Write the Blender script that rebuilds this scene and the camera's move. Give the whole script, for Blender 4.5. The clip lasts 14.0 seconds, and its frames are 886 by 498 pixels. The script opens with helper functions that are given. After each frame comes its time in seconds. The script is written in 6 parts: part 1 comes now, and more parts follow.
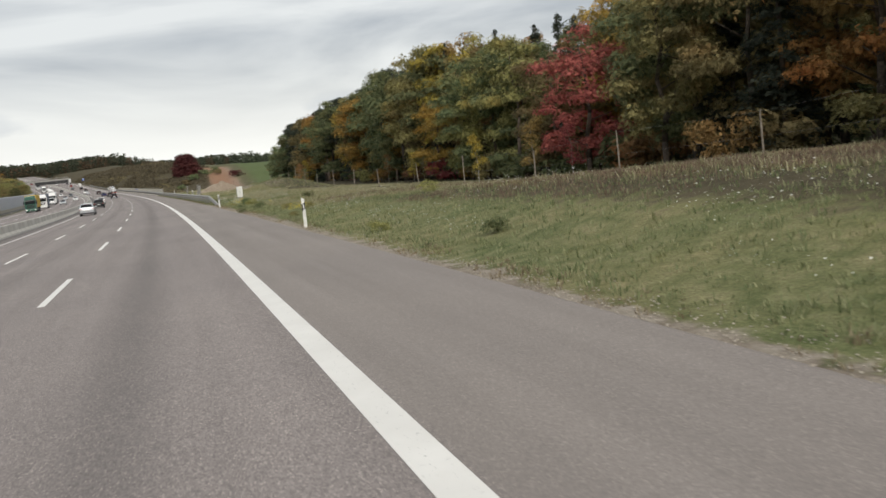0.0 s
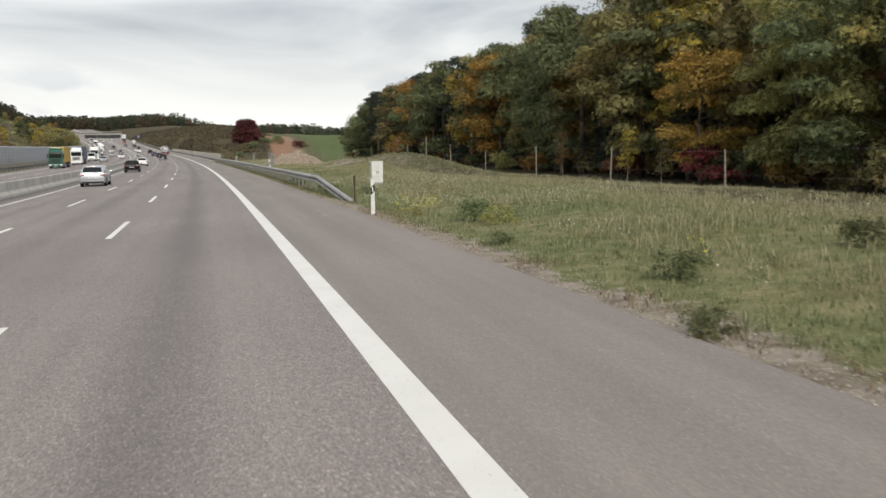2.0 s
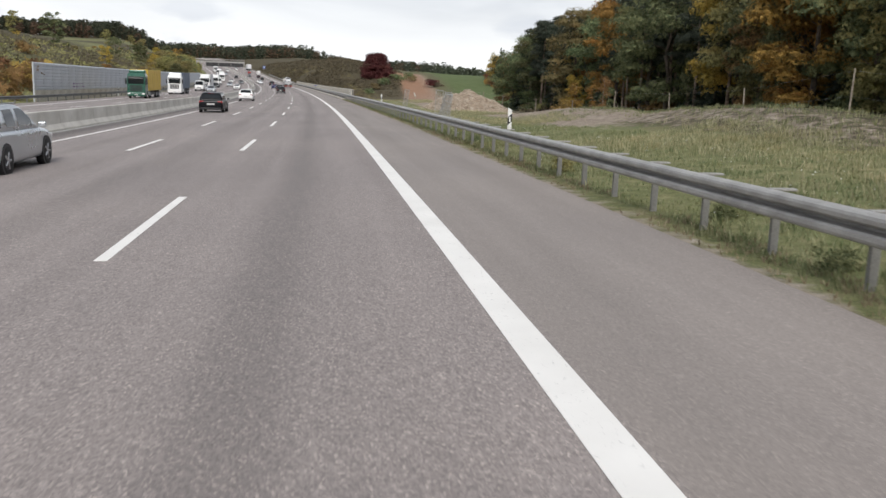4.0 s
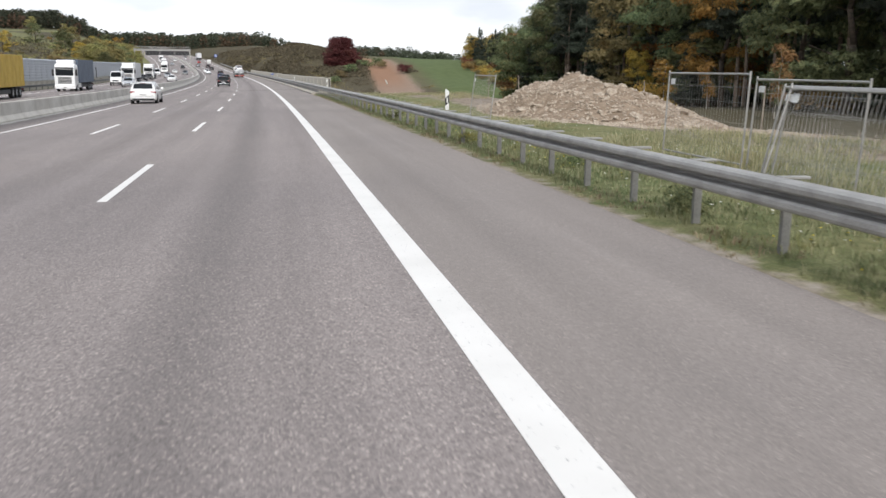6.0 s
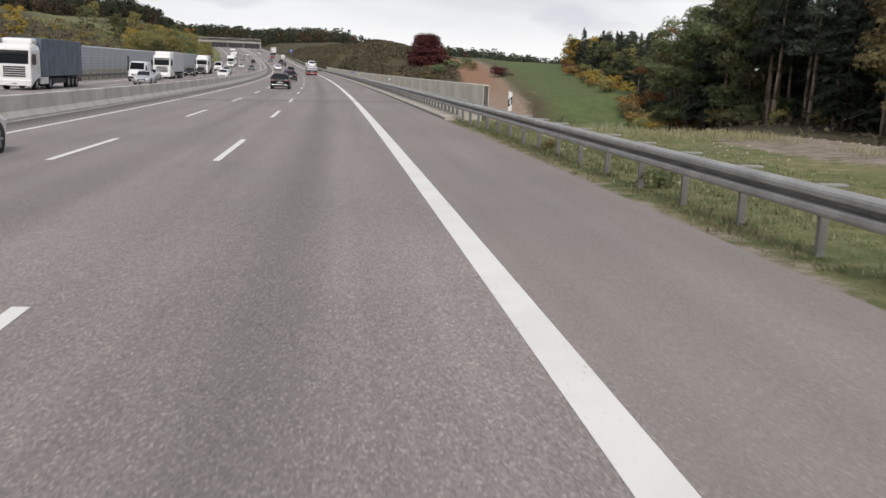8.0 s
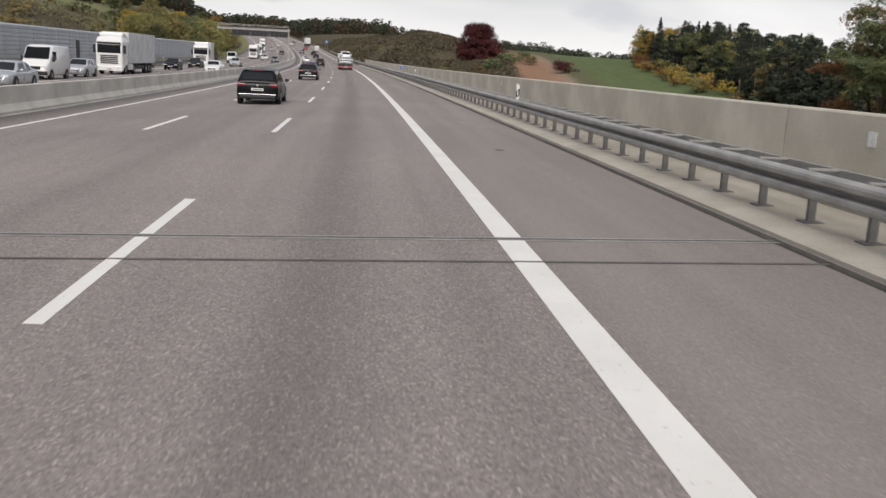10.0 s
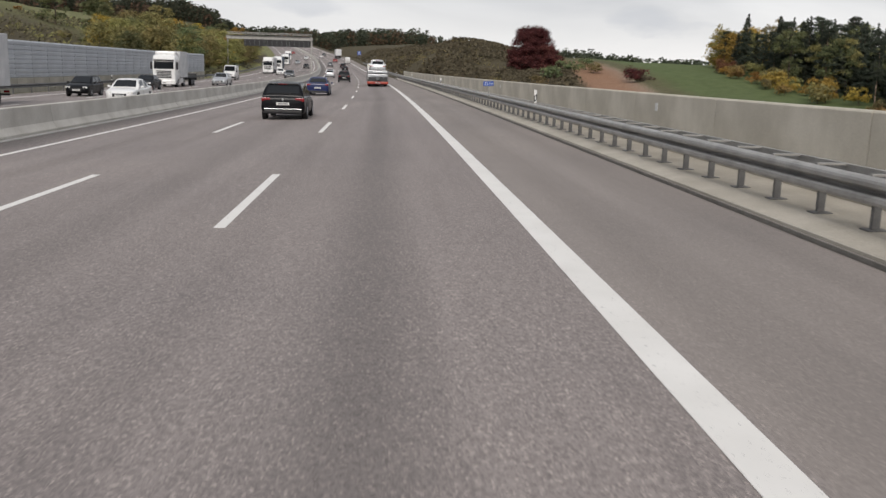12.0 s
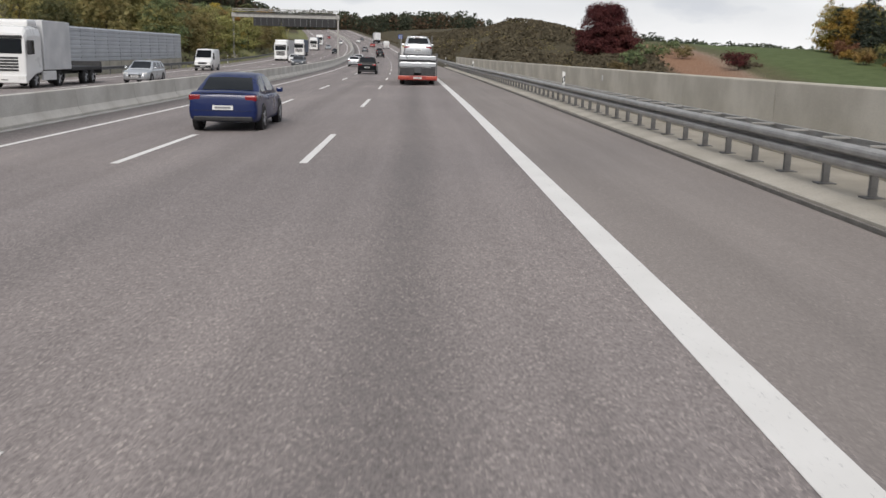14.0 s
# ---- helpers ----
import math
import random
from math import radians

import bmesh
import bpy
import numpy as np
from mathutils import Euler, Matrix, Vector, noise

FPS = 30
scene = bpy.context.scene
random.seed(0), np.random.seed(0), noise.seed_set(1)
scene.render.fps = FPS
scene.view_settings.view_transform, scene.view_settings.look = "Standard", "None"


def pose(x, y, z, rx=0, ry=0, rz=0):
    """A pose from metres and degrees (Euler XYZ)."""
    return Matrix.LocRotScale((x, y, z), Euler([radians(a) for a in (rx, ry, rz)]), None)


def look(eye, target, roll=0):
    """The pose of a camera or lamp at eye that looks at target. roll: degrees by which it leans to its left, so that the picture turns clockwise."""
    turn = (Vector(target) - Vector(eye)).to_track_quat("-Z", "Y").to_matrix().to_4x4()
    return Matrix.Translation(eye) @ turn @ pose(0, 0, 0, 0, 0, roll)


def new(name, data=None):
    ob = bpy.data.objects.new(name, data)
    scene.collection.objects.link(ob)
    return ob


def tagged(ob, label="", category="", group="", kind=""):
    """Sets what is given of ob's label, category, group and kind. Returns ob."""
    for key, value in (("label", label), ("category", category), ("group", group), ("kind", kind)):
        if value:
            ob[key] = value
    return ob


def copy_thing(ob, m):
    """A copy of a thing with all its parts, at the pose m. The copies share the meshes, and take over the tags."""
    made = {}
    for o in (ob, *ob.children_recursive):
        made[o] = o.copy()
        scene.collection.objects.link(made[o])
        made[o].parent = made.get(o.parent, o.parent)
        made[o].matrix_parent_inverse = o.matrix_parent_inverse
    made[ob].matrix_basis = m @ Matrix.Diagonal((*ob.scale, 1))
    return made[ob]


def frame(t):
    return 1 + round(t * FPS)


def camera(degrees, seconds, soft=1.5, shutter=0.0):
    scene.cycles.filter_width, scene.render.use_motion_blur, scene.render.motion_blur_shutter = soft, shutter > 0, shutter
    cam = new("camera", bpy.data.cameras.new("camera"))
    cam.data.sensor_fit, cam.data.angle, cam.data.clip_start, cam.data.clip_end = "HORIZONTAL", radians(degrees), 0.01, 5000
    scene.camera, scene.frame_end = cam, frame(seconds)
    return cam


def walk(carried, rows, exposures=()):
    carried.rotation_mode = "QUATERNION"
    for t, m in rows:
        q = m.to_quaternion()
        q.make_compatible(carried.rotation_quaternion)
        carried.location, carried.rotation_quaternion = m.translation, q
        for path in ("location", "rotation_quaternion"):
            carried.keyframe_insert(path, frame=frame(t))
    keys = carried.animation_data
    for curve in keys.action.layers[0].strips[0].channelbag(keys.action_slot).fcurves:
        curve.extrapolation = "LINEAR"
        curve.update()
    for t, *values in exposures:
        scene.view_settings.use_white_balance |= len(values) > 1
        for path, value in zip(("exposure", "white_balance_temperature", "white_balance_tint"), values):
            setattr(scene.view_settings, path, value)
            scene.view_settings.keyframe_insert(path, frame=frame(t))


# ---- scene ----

# ================================================================ camera
cam = camera(53.3, 14.0, soft=1.5, shutter=0.05)
ROWS = [
    (0.0, -1.24, 0.00, 4.746, 83.50, 5.90, -17.51),
    (0.5, -1.27, 12.38, 4.554, 83.46, 4.43, -17.07),
    (1.0, -1.38, 24.72, 4.386, 82.60, 3.22, -16.30),
    (1.5, -1.49, 37.06, 4.187, 82.75, 2.07, -14.84),
    (2.0, -1.66, 49.42, 4.034, 82.97, 0.78, -13.88),
    (2.5, -1.79, 61.78, 3.814, 81.65, 0.30, -12.18),
    (3.0, -2.08, 74.13, 3.652, 79.91, -0.65, -9.20),
    (3.5, -2.42, 86.51, 3.491, 79.53, -2.06, -5.65),
    (6.0, -4.16, 148.56, 2.776, 78.49, -0.53, -8.49),
    (6.5, -4.77, 160.90, 2.698, 79.23, -1.20, -7.44),
    (7.0, -5.33, 173.21, 2.573, 78.41, -1.26, -4.06),
    (7.5, -5.93, 185.45, 2.470, 78.56, -2.25, -3.80),
    (10.0, -9.58, 246.37, 2.112, 78.09, -2.90, -1.21),
    (10.5, -10.53, 258.61, 2.056, 77.61, -2.90, 0.32),
    (11.0, -11.41, 270.87, 2.007, 77.60, -3.13, -0.83),
    (11.5, -12.30, 283.11, 1.944, 77.39, -2.30, -0.22),
    (12.0, -13.32, 295.39, 1.961, 78.68, -1.58, 1.05),
    (12.5, -14.32, 307.80, 1.956, 79.13, -1.38, 2.20),
    (13.0, -15.33, 320.02, 1.890, 78.51, -1.43, 2.82),
    (13.5, -16.41, 332.15, 1.853, 78.07, -1.55, 3.41),
    (14.0, -17.49, 344.31, 1.857, 77.75, -1.38, 3.87),
]
walk(cam, [(r[0], pose(*r[1:])) for r in ROWS], exposures=[
    (0.0, 0.49, 6680, 8), (2.5, 0.59, 6680, 9), (3.5, 0.60, 6500, 11), (5.8, 0.86, 6250, 11), (6.1, 0.78, 6300, 11), (6.5, 0.58, 6400, 11), (7.5, 0.49, 6450, 12),
    (10.0, 0.41, 6600, 13), (10.5, 0.34, 6600, 13), (11.0, 0.46, 6600, 13), (11.5, 0.44, 6600, 13), (12.0, 0.34, 6580, 12), (12.5, 0.18, 6680, 8), (13.0, 0.20, 6680, 8), (13.5, 0.30, 6550, 12), (14.0, 0.40, 6450, 12)])

# ================================================================ sky and sun
SUN_EL, SUN_AZ = 38.0, 180.0      # degrees; azimuth from +y, clockwise
world = bpy.data.worlds.new("overcast_sky")
scene.world = world
world.use_nodes = True
wn, wl = world.node_tree.nodes, world.node_tree.links
wn.clear()
w_out = wn.new("ShaderNodeOutputWorld")
w_bg = wn.new("ShaderNodeBackground")
w_sky = wn.new("ShaderNodeTexSky")
w_sky.sky_type, w_sky.sun_disc = "NISHITA", False
w_sky.sun_elevation, w_sky.sun_rotation = radians(SUN_EL), radians(SUN_AZ)
w_sky.dust_density = 3.0
w_dim = wn.new("ShaderNodeMix")
w_dim.data_type, w_dim.blend_type = "RGBA", "MULTIPLY"
w_dim.inputs[0].default_value = 1.0
w_dim.inputs[7].default_value = (0.045, 0.045, 0.045, 1)
wl.new(w_sky.outputs[0], w_dim.inputs[6])
w_co = wn.new("ShaderNodeTexCoord")
w_map = wn.new("ShaderNodeMapping")
w_map.inputs["Scale"].default_value = (1.0, 1.0, 4.5)
wl.new(w_co.outputs["Generated"], w_map.inputs[0])
w_n1 = wn.new("ShaderNodeTexNoise")
w_n1.inputs["Scale"].default_value, w_n1.inputs["Detail"].default_value, w_n1.inputs["Distortion"].default_value = 2.3, 6.0, 0.5
wl.new(w_map.outputs[0], w_n1.inputs["Vector"])
w_ramp = wn.new("ShaderNodeValToRGB")
w_ramp.color_ramp.elements[0].position, w_ramp.color_ramp.elements[0].color = 0.38, (0.29, 0.32, 0.37, 1)
w_ramp.color_ramp.elements[1].position, w_ramp.color_ramp.elements[1].color = 0.64, (0.66, 0.68, 0.70, 1)
wl.new(w_n1.outputs["Fac"], w_ramp.inputs[0])
w_sep = wn.new("ShaderNodeSeparateXYZ")
wl.new(w_co.outputs["Generated"], w_sep.inputs[0])
w_hz = wn.new("ShaderNodeMapRange")
w_hz.inputs["From Min"].default_value, w_hz.inputs["From Max"].default_value = 0.01, 0.14
w_hz.inputs["To Min"].default_value, w_hz.inputs["To Max"].default_value = 0.85, 0.0
wl.new(w_sep.outputs["Z"], w_hz.inputs["Value"])
w_low = wn.new("ShaderNodeMix")
w_low.data_type = "RGBA"
w_low.inputs[7].default_value = (1.0, 1.0, 0.975, 1)
wl.new(w_hz.outputs[0], w_low.inputs[0])
wl.new(w_ramp.outputs[0], w_low.inputs[6])
w_mix = wn.new("ShaderNodeMix")
w_mix.data_type = "RGBA"
w_mix.inputs[0].default_value = 0.82
wl.new(w_dim.outputs[2], w_mix.inputs[6])
# small low clouds, grey below
w_map2 = wn.new("ShaderNodeMapping")
w_map2.inputs["Scale"].default_value = (1.0, 1.0, 2.6)
wl.new(w_co.outputs["Generated"], w_map2.inputs[0])
w_n2 = wn.new("ShaderNodeTexNoise")
w_n2.inputs["Scale"].default_value, w_n2.inputs["Detail"].default_value = 8.0, 5.0
wl.new(w_map2.outputs[0], w_n2.inputs["Vector"])
w_puff = wn.new("ShaderNodeMapRange")
w_puff.inputs["From Min"].default_value, w_puff.inputs["From Max"].default_value = 0.56, 0.68
w_puff.inputs["To Min"].default_value, w_puff.inputs["To Max"].default_value = 0.0, 0.6
wl.new(w_n2.outputs["Fac"], w_puff.inputs["Value"])
w_band = wn.new("ShaderNodeMapRange")
w_band.inputs["From Min"].default_value, w_band.inputs["From Max"].default_value = 0.05, 0.12
w_band.inputs["To Min"].default_value, w_band.inputs["To Max"].default_value = 1.0, 0.0
wl.new(w_sep.outputs["Z"], w_band.inputs["Value"])
w_amt = wn.new("ShaderNodeMath")
w_amt.operation = "MULTIPLY"
wl.new(w_puff.outputs[0], w_amt.inputs[0])
wl.new(w_band.outputs[0], w_amt.inputs[1])
w_cl = wn.new("ShaderNodeMix")
w_cl.data_type = "RGBA"
w_cl.inputs[7].default_value = (0.50, 0.53, 0.58, 1)
wl.new(w_amt.outputs[0], w_cl.inputs[0])
wl.new(w_low.outputs[2], w_cl.inputs[6])
wl.new(w_cl.outputs[2], w_mix.inputs[7])
wl.new(w_mix.outputs[2], w_bg.inputs[0])
w_bg.inputs[1].default_value = 1.0
wl.new(w_bg.outputs[0], w_out.inputs[0])

sun = new("sun", bpy.data.lights.new("sun", "SUN"))
sun.data.energy, sun.data.angle, sun.data.color = 1.8, radians(25), (1.0, 0.96, 0.9)
_el, _az = radians(SUN_EL), radians(SUN_AZ)
sun.matrix_world = look((0, 0, 80), (-math.sin(_az) * math.cos(_el), -math.cos(_az) * math.cos(_el), 80 - math.sin(_el)))

# ================================================================ the road's own coordinates
RADIUS, SAG, BANK = 3787.0, 2.384e-5, 0.02276
X_EDGE, X_D1, X_D2, X_LEFT = 0.155, -3.88, -7.28, -10.72     # marking centres
DASH0 = 19.006 - 18 * 6


def clamp(v, a, b):
    return max(a, min(b, v))


def sm(v, a, b):
    t = clamp((v - a) / (b - a), 0.0, 1.0)
    return t * t * (3 - 2 * t)


def climb(s):
    """The steeper rise of the road beyond the bridge."""
    far = clamp(s, 440, 1000) - 440
    return 4.6e-5 * far * far + 0.012 * max(0.0, s - 1000)


def prof(s):
    if s > 700:
        return SAG * 355 ** 2 + 2 * SAG * 355 * (s - 700) * 0.35 + climb(s)
    if s > 440:
        return SAG * (s - 345) ** 2 + climb(s)
    if s < -60:
        return SAG * 405 ** 2 - 2 * SAG * 405 * (s + 60) * 0.3
    return SAG * (s - 345) ** 2


def base(s, x):
    return prof(s) + BANK * clamp(x, -34, 6)


def at(s, x, z=0.0):
    """World place of arc length s, offset x to the right of the edge line, z above the road's plane."""
    a = s / RADIUS
    return Vector((-RADIUS * (1 - math.cos(a)) + x * math.cos(a), RADIUS * math.sin(a) + x * math.sin(a), base(s, x) + z))


def turn(s):
    return math.degrees(s / RADIUS)


def hump(s, x, s0, x0, ds, dx, h):
    return h * math.exp(-0.5 * (((s - s0) / ds) ** 2 + ((x - x0) / dx) ** 2))


def relief(s, x):
    """Height of the natural ground above the road's plane."""
    if -31.6 < x < 3.2:
        return -0.07
    n = noise.noise((s * 0.05, x * 0.05, 1.7)) * 0.5 + noise.noise((s * 0.16, x * 0.16, 4.1)) * 0.2
    if x >= 3.2:
        u = x - 3.2
        early = 1 - sm(s, 8, 62)
        z = -0.05 + early * 0.62 * sm(u, 0.3, 7.5) + 0.28 * sm(u, 0.8, 6) * (1 - sm(s, 120, 160))
        z -= 0.055 * clamp(x - 12, 0, 20) * sm(s, 20, 70)
        z += 0.08 * max(0.0, x - edge_x(s) - 8) * (1 - sm(x, 90, 200))
        # berm of dumped soil, and low spoil ridges beyond the heap
        z += 1.45 * sm(s, 111, 132) * (1 - sm(s, 158, 174)) * math.exp(-((x - 17.5) / 4.4) ** 2) * (1 + 0.35 * n)
        z += hump(s, x, 214, 14, 8, 2.2, 0.55) * (1 + n) + hump(s, x, 226, 17, 7, 2.4, 0.4)
        z += n * 0.5 * sm(u, 1.0, 8)
        br = sm(s, 230, 246) * (1 - sm(s, 452, 486))
        back = 1.8 * clamp(x - 22, 0, 50)
        far = sm(s, 236 + back, 330 + back)
        low = -8.0 * far * sm(u, 3, 14) * (1 - 0.62 * sm(x, 40, 120)) + 7.0 * sm(s, 470, 640) * sm(u, 6, 30) * (1 - sm(x, 250, 500))
        z = z * (1 - far) + low
        z -= 7.0 * br * sm(u, 2.3, 6) * (1 - 0.8 * sm(x, 24, 44) * (1 - far))
        if u < 2.3 and br > 0:
            z = min(z, -0.10)
        z += ((hump(s, x, 690, 57, 48, 15, 8) + hump(s, x, 640, 30, 40, 9, 3.5) + hump(s, x, 860, 62, 110, 30, 5)) * (1 + 0.5 * n) + hump(s, x, 600, 26, 60, 9, 2.5)) * sm(x, 6, 22)
        z += n * 1.2 * sm(s, 450, 600) * sm(u, 4, 20)
        z -= (climb(s) - 1.5 * sm(s, 540, 700)) * sm(x, 75, 150)
        return z
    u = -31.6 - x
    k = 0.45 + 0.55 * sm(s, 180, 300)
    z = -0.1 + 0.30 * k * clamp(u - 2.2, 0, 52) * sm(u, 2.2, 8 + 30 * sm(s, 700, 900)) + n * 1.1 * sm(u, 3, 15)
    return z


def edge_x(s):
    """Where the roadside wood begins."""
    return 29.5 + 0.1 * (s - 50)


def land(s, x):
    p = at(s, x)
    p.z += relief(s, x)
    return p


def place(s, x, z=0.0, rz=0.0, on_land=False):
    p = land(s, x) if on_land else at(s, x)
    return pose(p.x, p.y, p.z + z, 0, 0, turn(s) + rz)


# ================================================================ materials
def node_mat(name, color, rough=0.7, metal=0.0, spec=0.5):
    m = bpy.data.materials.new(name)
    m.use_nodes = True
    b = m.node_tree.nodes["Principled BSDF"]
    b.inputs["Base Color"].default_value = (*color, 1)
    b.inputs["Roughness"].default_value, b.inputs["Metallic"].default_value = rough, metal
    b.inputs["Specular IOR Level"].default_value = spec
    return m


def add(m, kind, **values):
    nd = m.node_tree.nodes.new(kind)
    for k, v in values.items():
        nd.inputs[k.replace("_", " ")].default_value = v
    return nd


def join(m, a, b):
    m.node_tree.links.new(a, b)


def ramp(m, fac, stops):
    r = m.node_tree.nodes.new("ShaderNodeValToRGB")
    while len(r.color_ramp.elements) < len(stops):
        r.color_ramp.elements.new(0.5)
    for e, (p, c) in zip(r.color_ramp.elements, stops):
        e.position, e.color = p, (*c, 1) if len(c) == 3 else c
    join(m, fac, r.inputs[0])
    return r.outputs[0]


def blend(m, fac, a, b, mode="MIX"):
    x = m.node_tree.nodes.new("ShaderNodeMix")
    x.data_type, x.blend_type = "RGBA", mode
    for sock, v in ((x.inputs[0], fac), (x.inputs[6], a), (x.inputs[7], b)):
        if isinstance(v, (int, float)):
            sock.default_value = v
        elif isinstance(v, tuple):
            sock.default_value = (*v, 1)
        else:
            join(m, v, sock)
    return x.outputs[2]


def bsdf(m):
    return m.node_tree.nodes["Principled BSDF"]


def bump(m, height, strength=0.3, distance=0.02):
    b = add(m, "ShaderNodeBump", Strength=strength, Distance=distance)
    join(m, height, b.inputs["Height"])
    join(m, b.outputs[0], bsdf(m).inputs["Normal"])


def object_co(m):
    return m.node_tree.nodes.new("ShaderNodeTexCoord").outputs["Object"]


def noise_of(m, scale, detail=4.0, co=None, rough=0.55):
    n = add(m, "ShaderNodeTexNoise", Scale=scale, Detail=detail, Roughness=rough)
    join(m, co if co is not None else object_co(m), n.inputs["Vector"])
    return n.outputs["Fac"]


def grained(name, dark, light, scale=3.0, fine=40.0, rough=0.8, metal=0.0, relief_by=0.2, dist=0.01, spec=0.4, amp=1.0):
    """A worn surface: broad stains between two colours, fine grain on top."""
    m = node_mat(name, light, rough, metal, spec)
    broad = noise_of(m, scale, 5)
    grain = noise_of(m, fine, 3)
    c = ramp(m, broad, [(0.32, dark), (0.68, light)])
    g = ramp(m, grain, [(0.3, (1 - 0.22 * amp,) * 3), (0.7, (1 + 0.12 * amp,) * 3)])
    join(m, blend(m, 1.0, c, g, "MULTIPLY"), bsdf(m).inputs["Base Color"])
    if relief_by:
        bump(m, grain, relief_by, dist)
    return m


def asphalt(name, opposite=False):
    m = node_mat(name, (0.2, 0.19, 0.18), 0.85, 0, 0.35)
    uv = m.node_tree.nodes.new("ShaderNodeUVMap").outputs[0]
    sep = m.node_tree.nodes.new("ShaderNodeSeparateXYZ")
    join(m, uv, sep.inputs[0])
    # aggregate: pale and dark chippings
    vor = add(m, "ShaderNodeTexVoronoi", Scale=66.0)
    join(m, uv, vor.inputs["Vector"])
    stone = m.node_tree.nodes.new("ShaderNodeSeparateColor")
    join(m, vor.outputs["Color"], stone.inputs[0])
    chips = ramp(m, stone.outputs[0], [(0.0, (0.62, 0.62, 0.63)), (0.5, (0.95, 0.95, 0.95)), (0.90, (1.12, 1.12, 1.11)), (0.987, (1.75, 1.72, 1.65))])
    # long streaks, stretched along the lanes
    mp = add(m, "ShaderNodeMapping", Scale=(1.0, 0.035, 1.0))
    join(m, uv, mp.inputs[0])
    streak = noise_of(m, 1.3, 4, mp.outputs[0])
    patch = noise_of(m, 0.12, 4, uv)
    tone = ramp(m, streak, [(0.30, (0.240, 0.211, 0.199)), (0.70, (0.298, 0.262, 0.247))])
    tone = blend(m, 1.0, tone, ramp(m, patch, [(0.3, (0.90, 0.90, 0.91)), (0.7, (1.08, 1.07, 1.06))]), "MULTIPLY")
    # the hard shoulder is laid in a slightly greyer mix
    sh = add(m, "ShaderNodeMapRange")
    sh.inputs["From Min"].default_value, sh.inputs["From Max"].default_value = 0.25, 0.40
    join(m, sep.outputs[0], sh.inputs["Value"])
    tone = blend(m, sh.outputs[0], tone, blend(m, 1.0, tone, (0.972, 0.976, 0.945), "MULTIPLY"))
    # oil and rubber along the lane middles; a dark strip at the median barrier
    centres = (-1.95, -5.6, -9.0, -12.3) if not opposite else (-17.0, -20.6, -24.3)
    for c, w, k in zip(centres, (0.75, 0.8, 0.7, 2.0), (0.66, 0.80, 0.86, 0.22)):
        off = add(m, "ShaderNodeMath", **{})
        off.operation = "SUBTRACT"
        join(m, sep.outputs[0], off.inputs[0])
        off.inputs[1].default_value = c
        ab = m.node_tree.nodes.new("ShaderNodeMath")
        ab.operation = "ABSOLUTE"
        join(m, off.outputs[0], ab.inputs[0])
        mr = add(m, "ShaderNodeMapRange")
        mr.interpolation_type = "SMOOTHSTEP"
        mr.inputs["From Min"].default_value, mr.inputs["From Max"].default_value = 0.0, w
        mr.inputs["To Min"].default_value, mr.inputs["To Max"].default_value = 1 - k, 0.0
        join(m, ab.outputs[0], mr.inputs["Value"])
        mul = m.node_tree.nodes.new("ShaderNodeMath")
        mul.operation = "MULTIPLY"
        join(m, mr.outputs[0], mul.inputs[0])
        rr = m.node_tree.nodes.new("ShaderNodeMapRange")
        rr.inputs["From Min"].default_value, rr.inputs["From Max"].default_value = 0.25, 0.7
        rr.inputs["To Min"].default_value, rr.inputs["To Max"].default_value = 0.7, 1.15
        join(m, streak, rr.inputs["Value"])
        join(m, rr.outputs[0], mul.inputs[1])
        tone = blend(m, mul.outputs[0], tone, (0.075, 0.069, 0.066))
    # the hard shoulder is little worn: its chippings show less
    fresh = add(m, "ShaderNodeMapRange")
    fresh.inputs["From Min"].default_value, fresh.inputs["From Max"].default_value = 0.25, 0.40
    fresh.inputs["To Max"].default_value = 0.55
    join(m, sep.outputs[0], fresh.inputs["Value"])
    chips = blend(m, fresh.outputs[0], chips, (0.97, 0.97, 0.97))
    join(m, blend(m, 1.0, tone, chips, "MULTIPLY"), bsdf(m).inputs["Base Color"])
    bump(m, vor.outputs["Distance"], 0.30, 0.004)
    return m


def marking_paint():
    m = node_mat("road_marking_paint", (0.72, 0.71, 0.68), 0.6, 0, 0.4)
    co = object_co(m)
    wear = noise_of(m, 26, 5, co, 0.7)
    dirt = noise_of(m, 1.2, 4, co)
    c = ramp(m, dirt, [(0.3, (0.72, 0.70, 0.66)), (0.7, (0.80, 0.78, 0.74))])
    k = ramp(m, wear, [(0.30, (1, 1, 1)), (0.37, (0, 0, 0))])
    join(m, blend(m, k, c, (0.25, 0.24, 0.23)), bsdf(m).inputs["Base Color"])
    bump(m, wear, 0.2, 0.004)
    return m


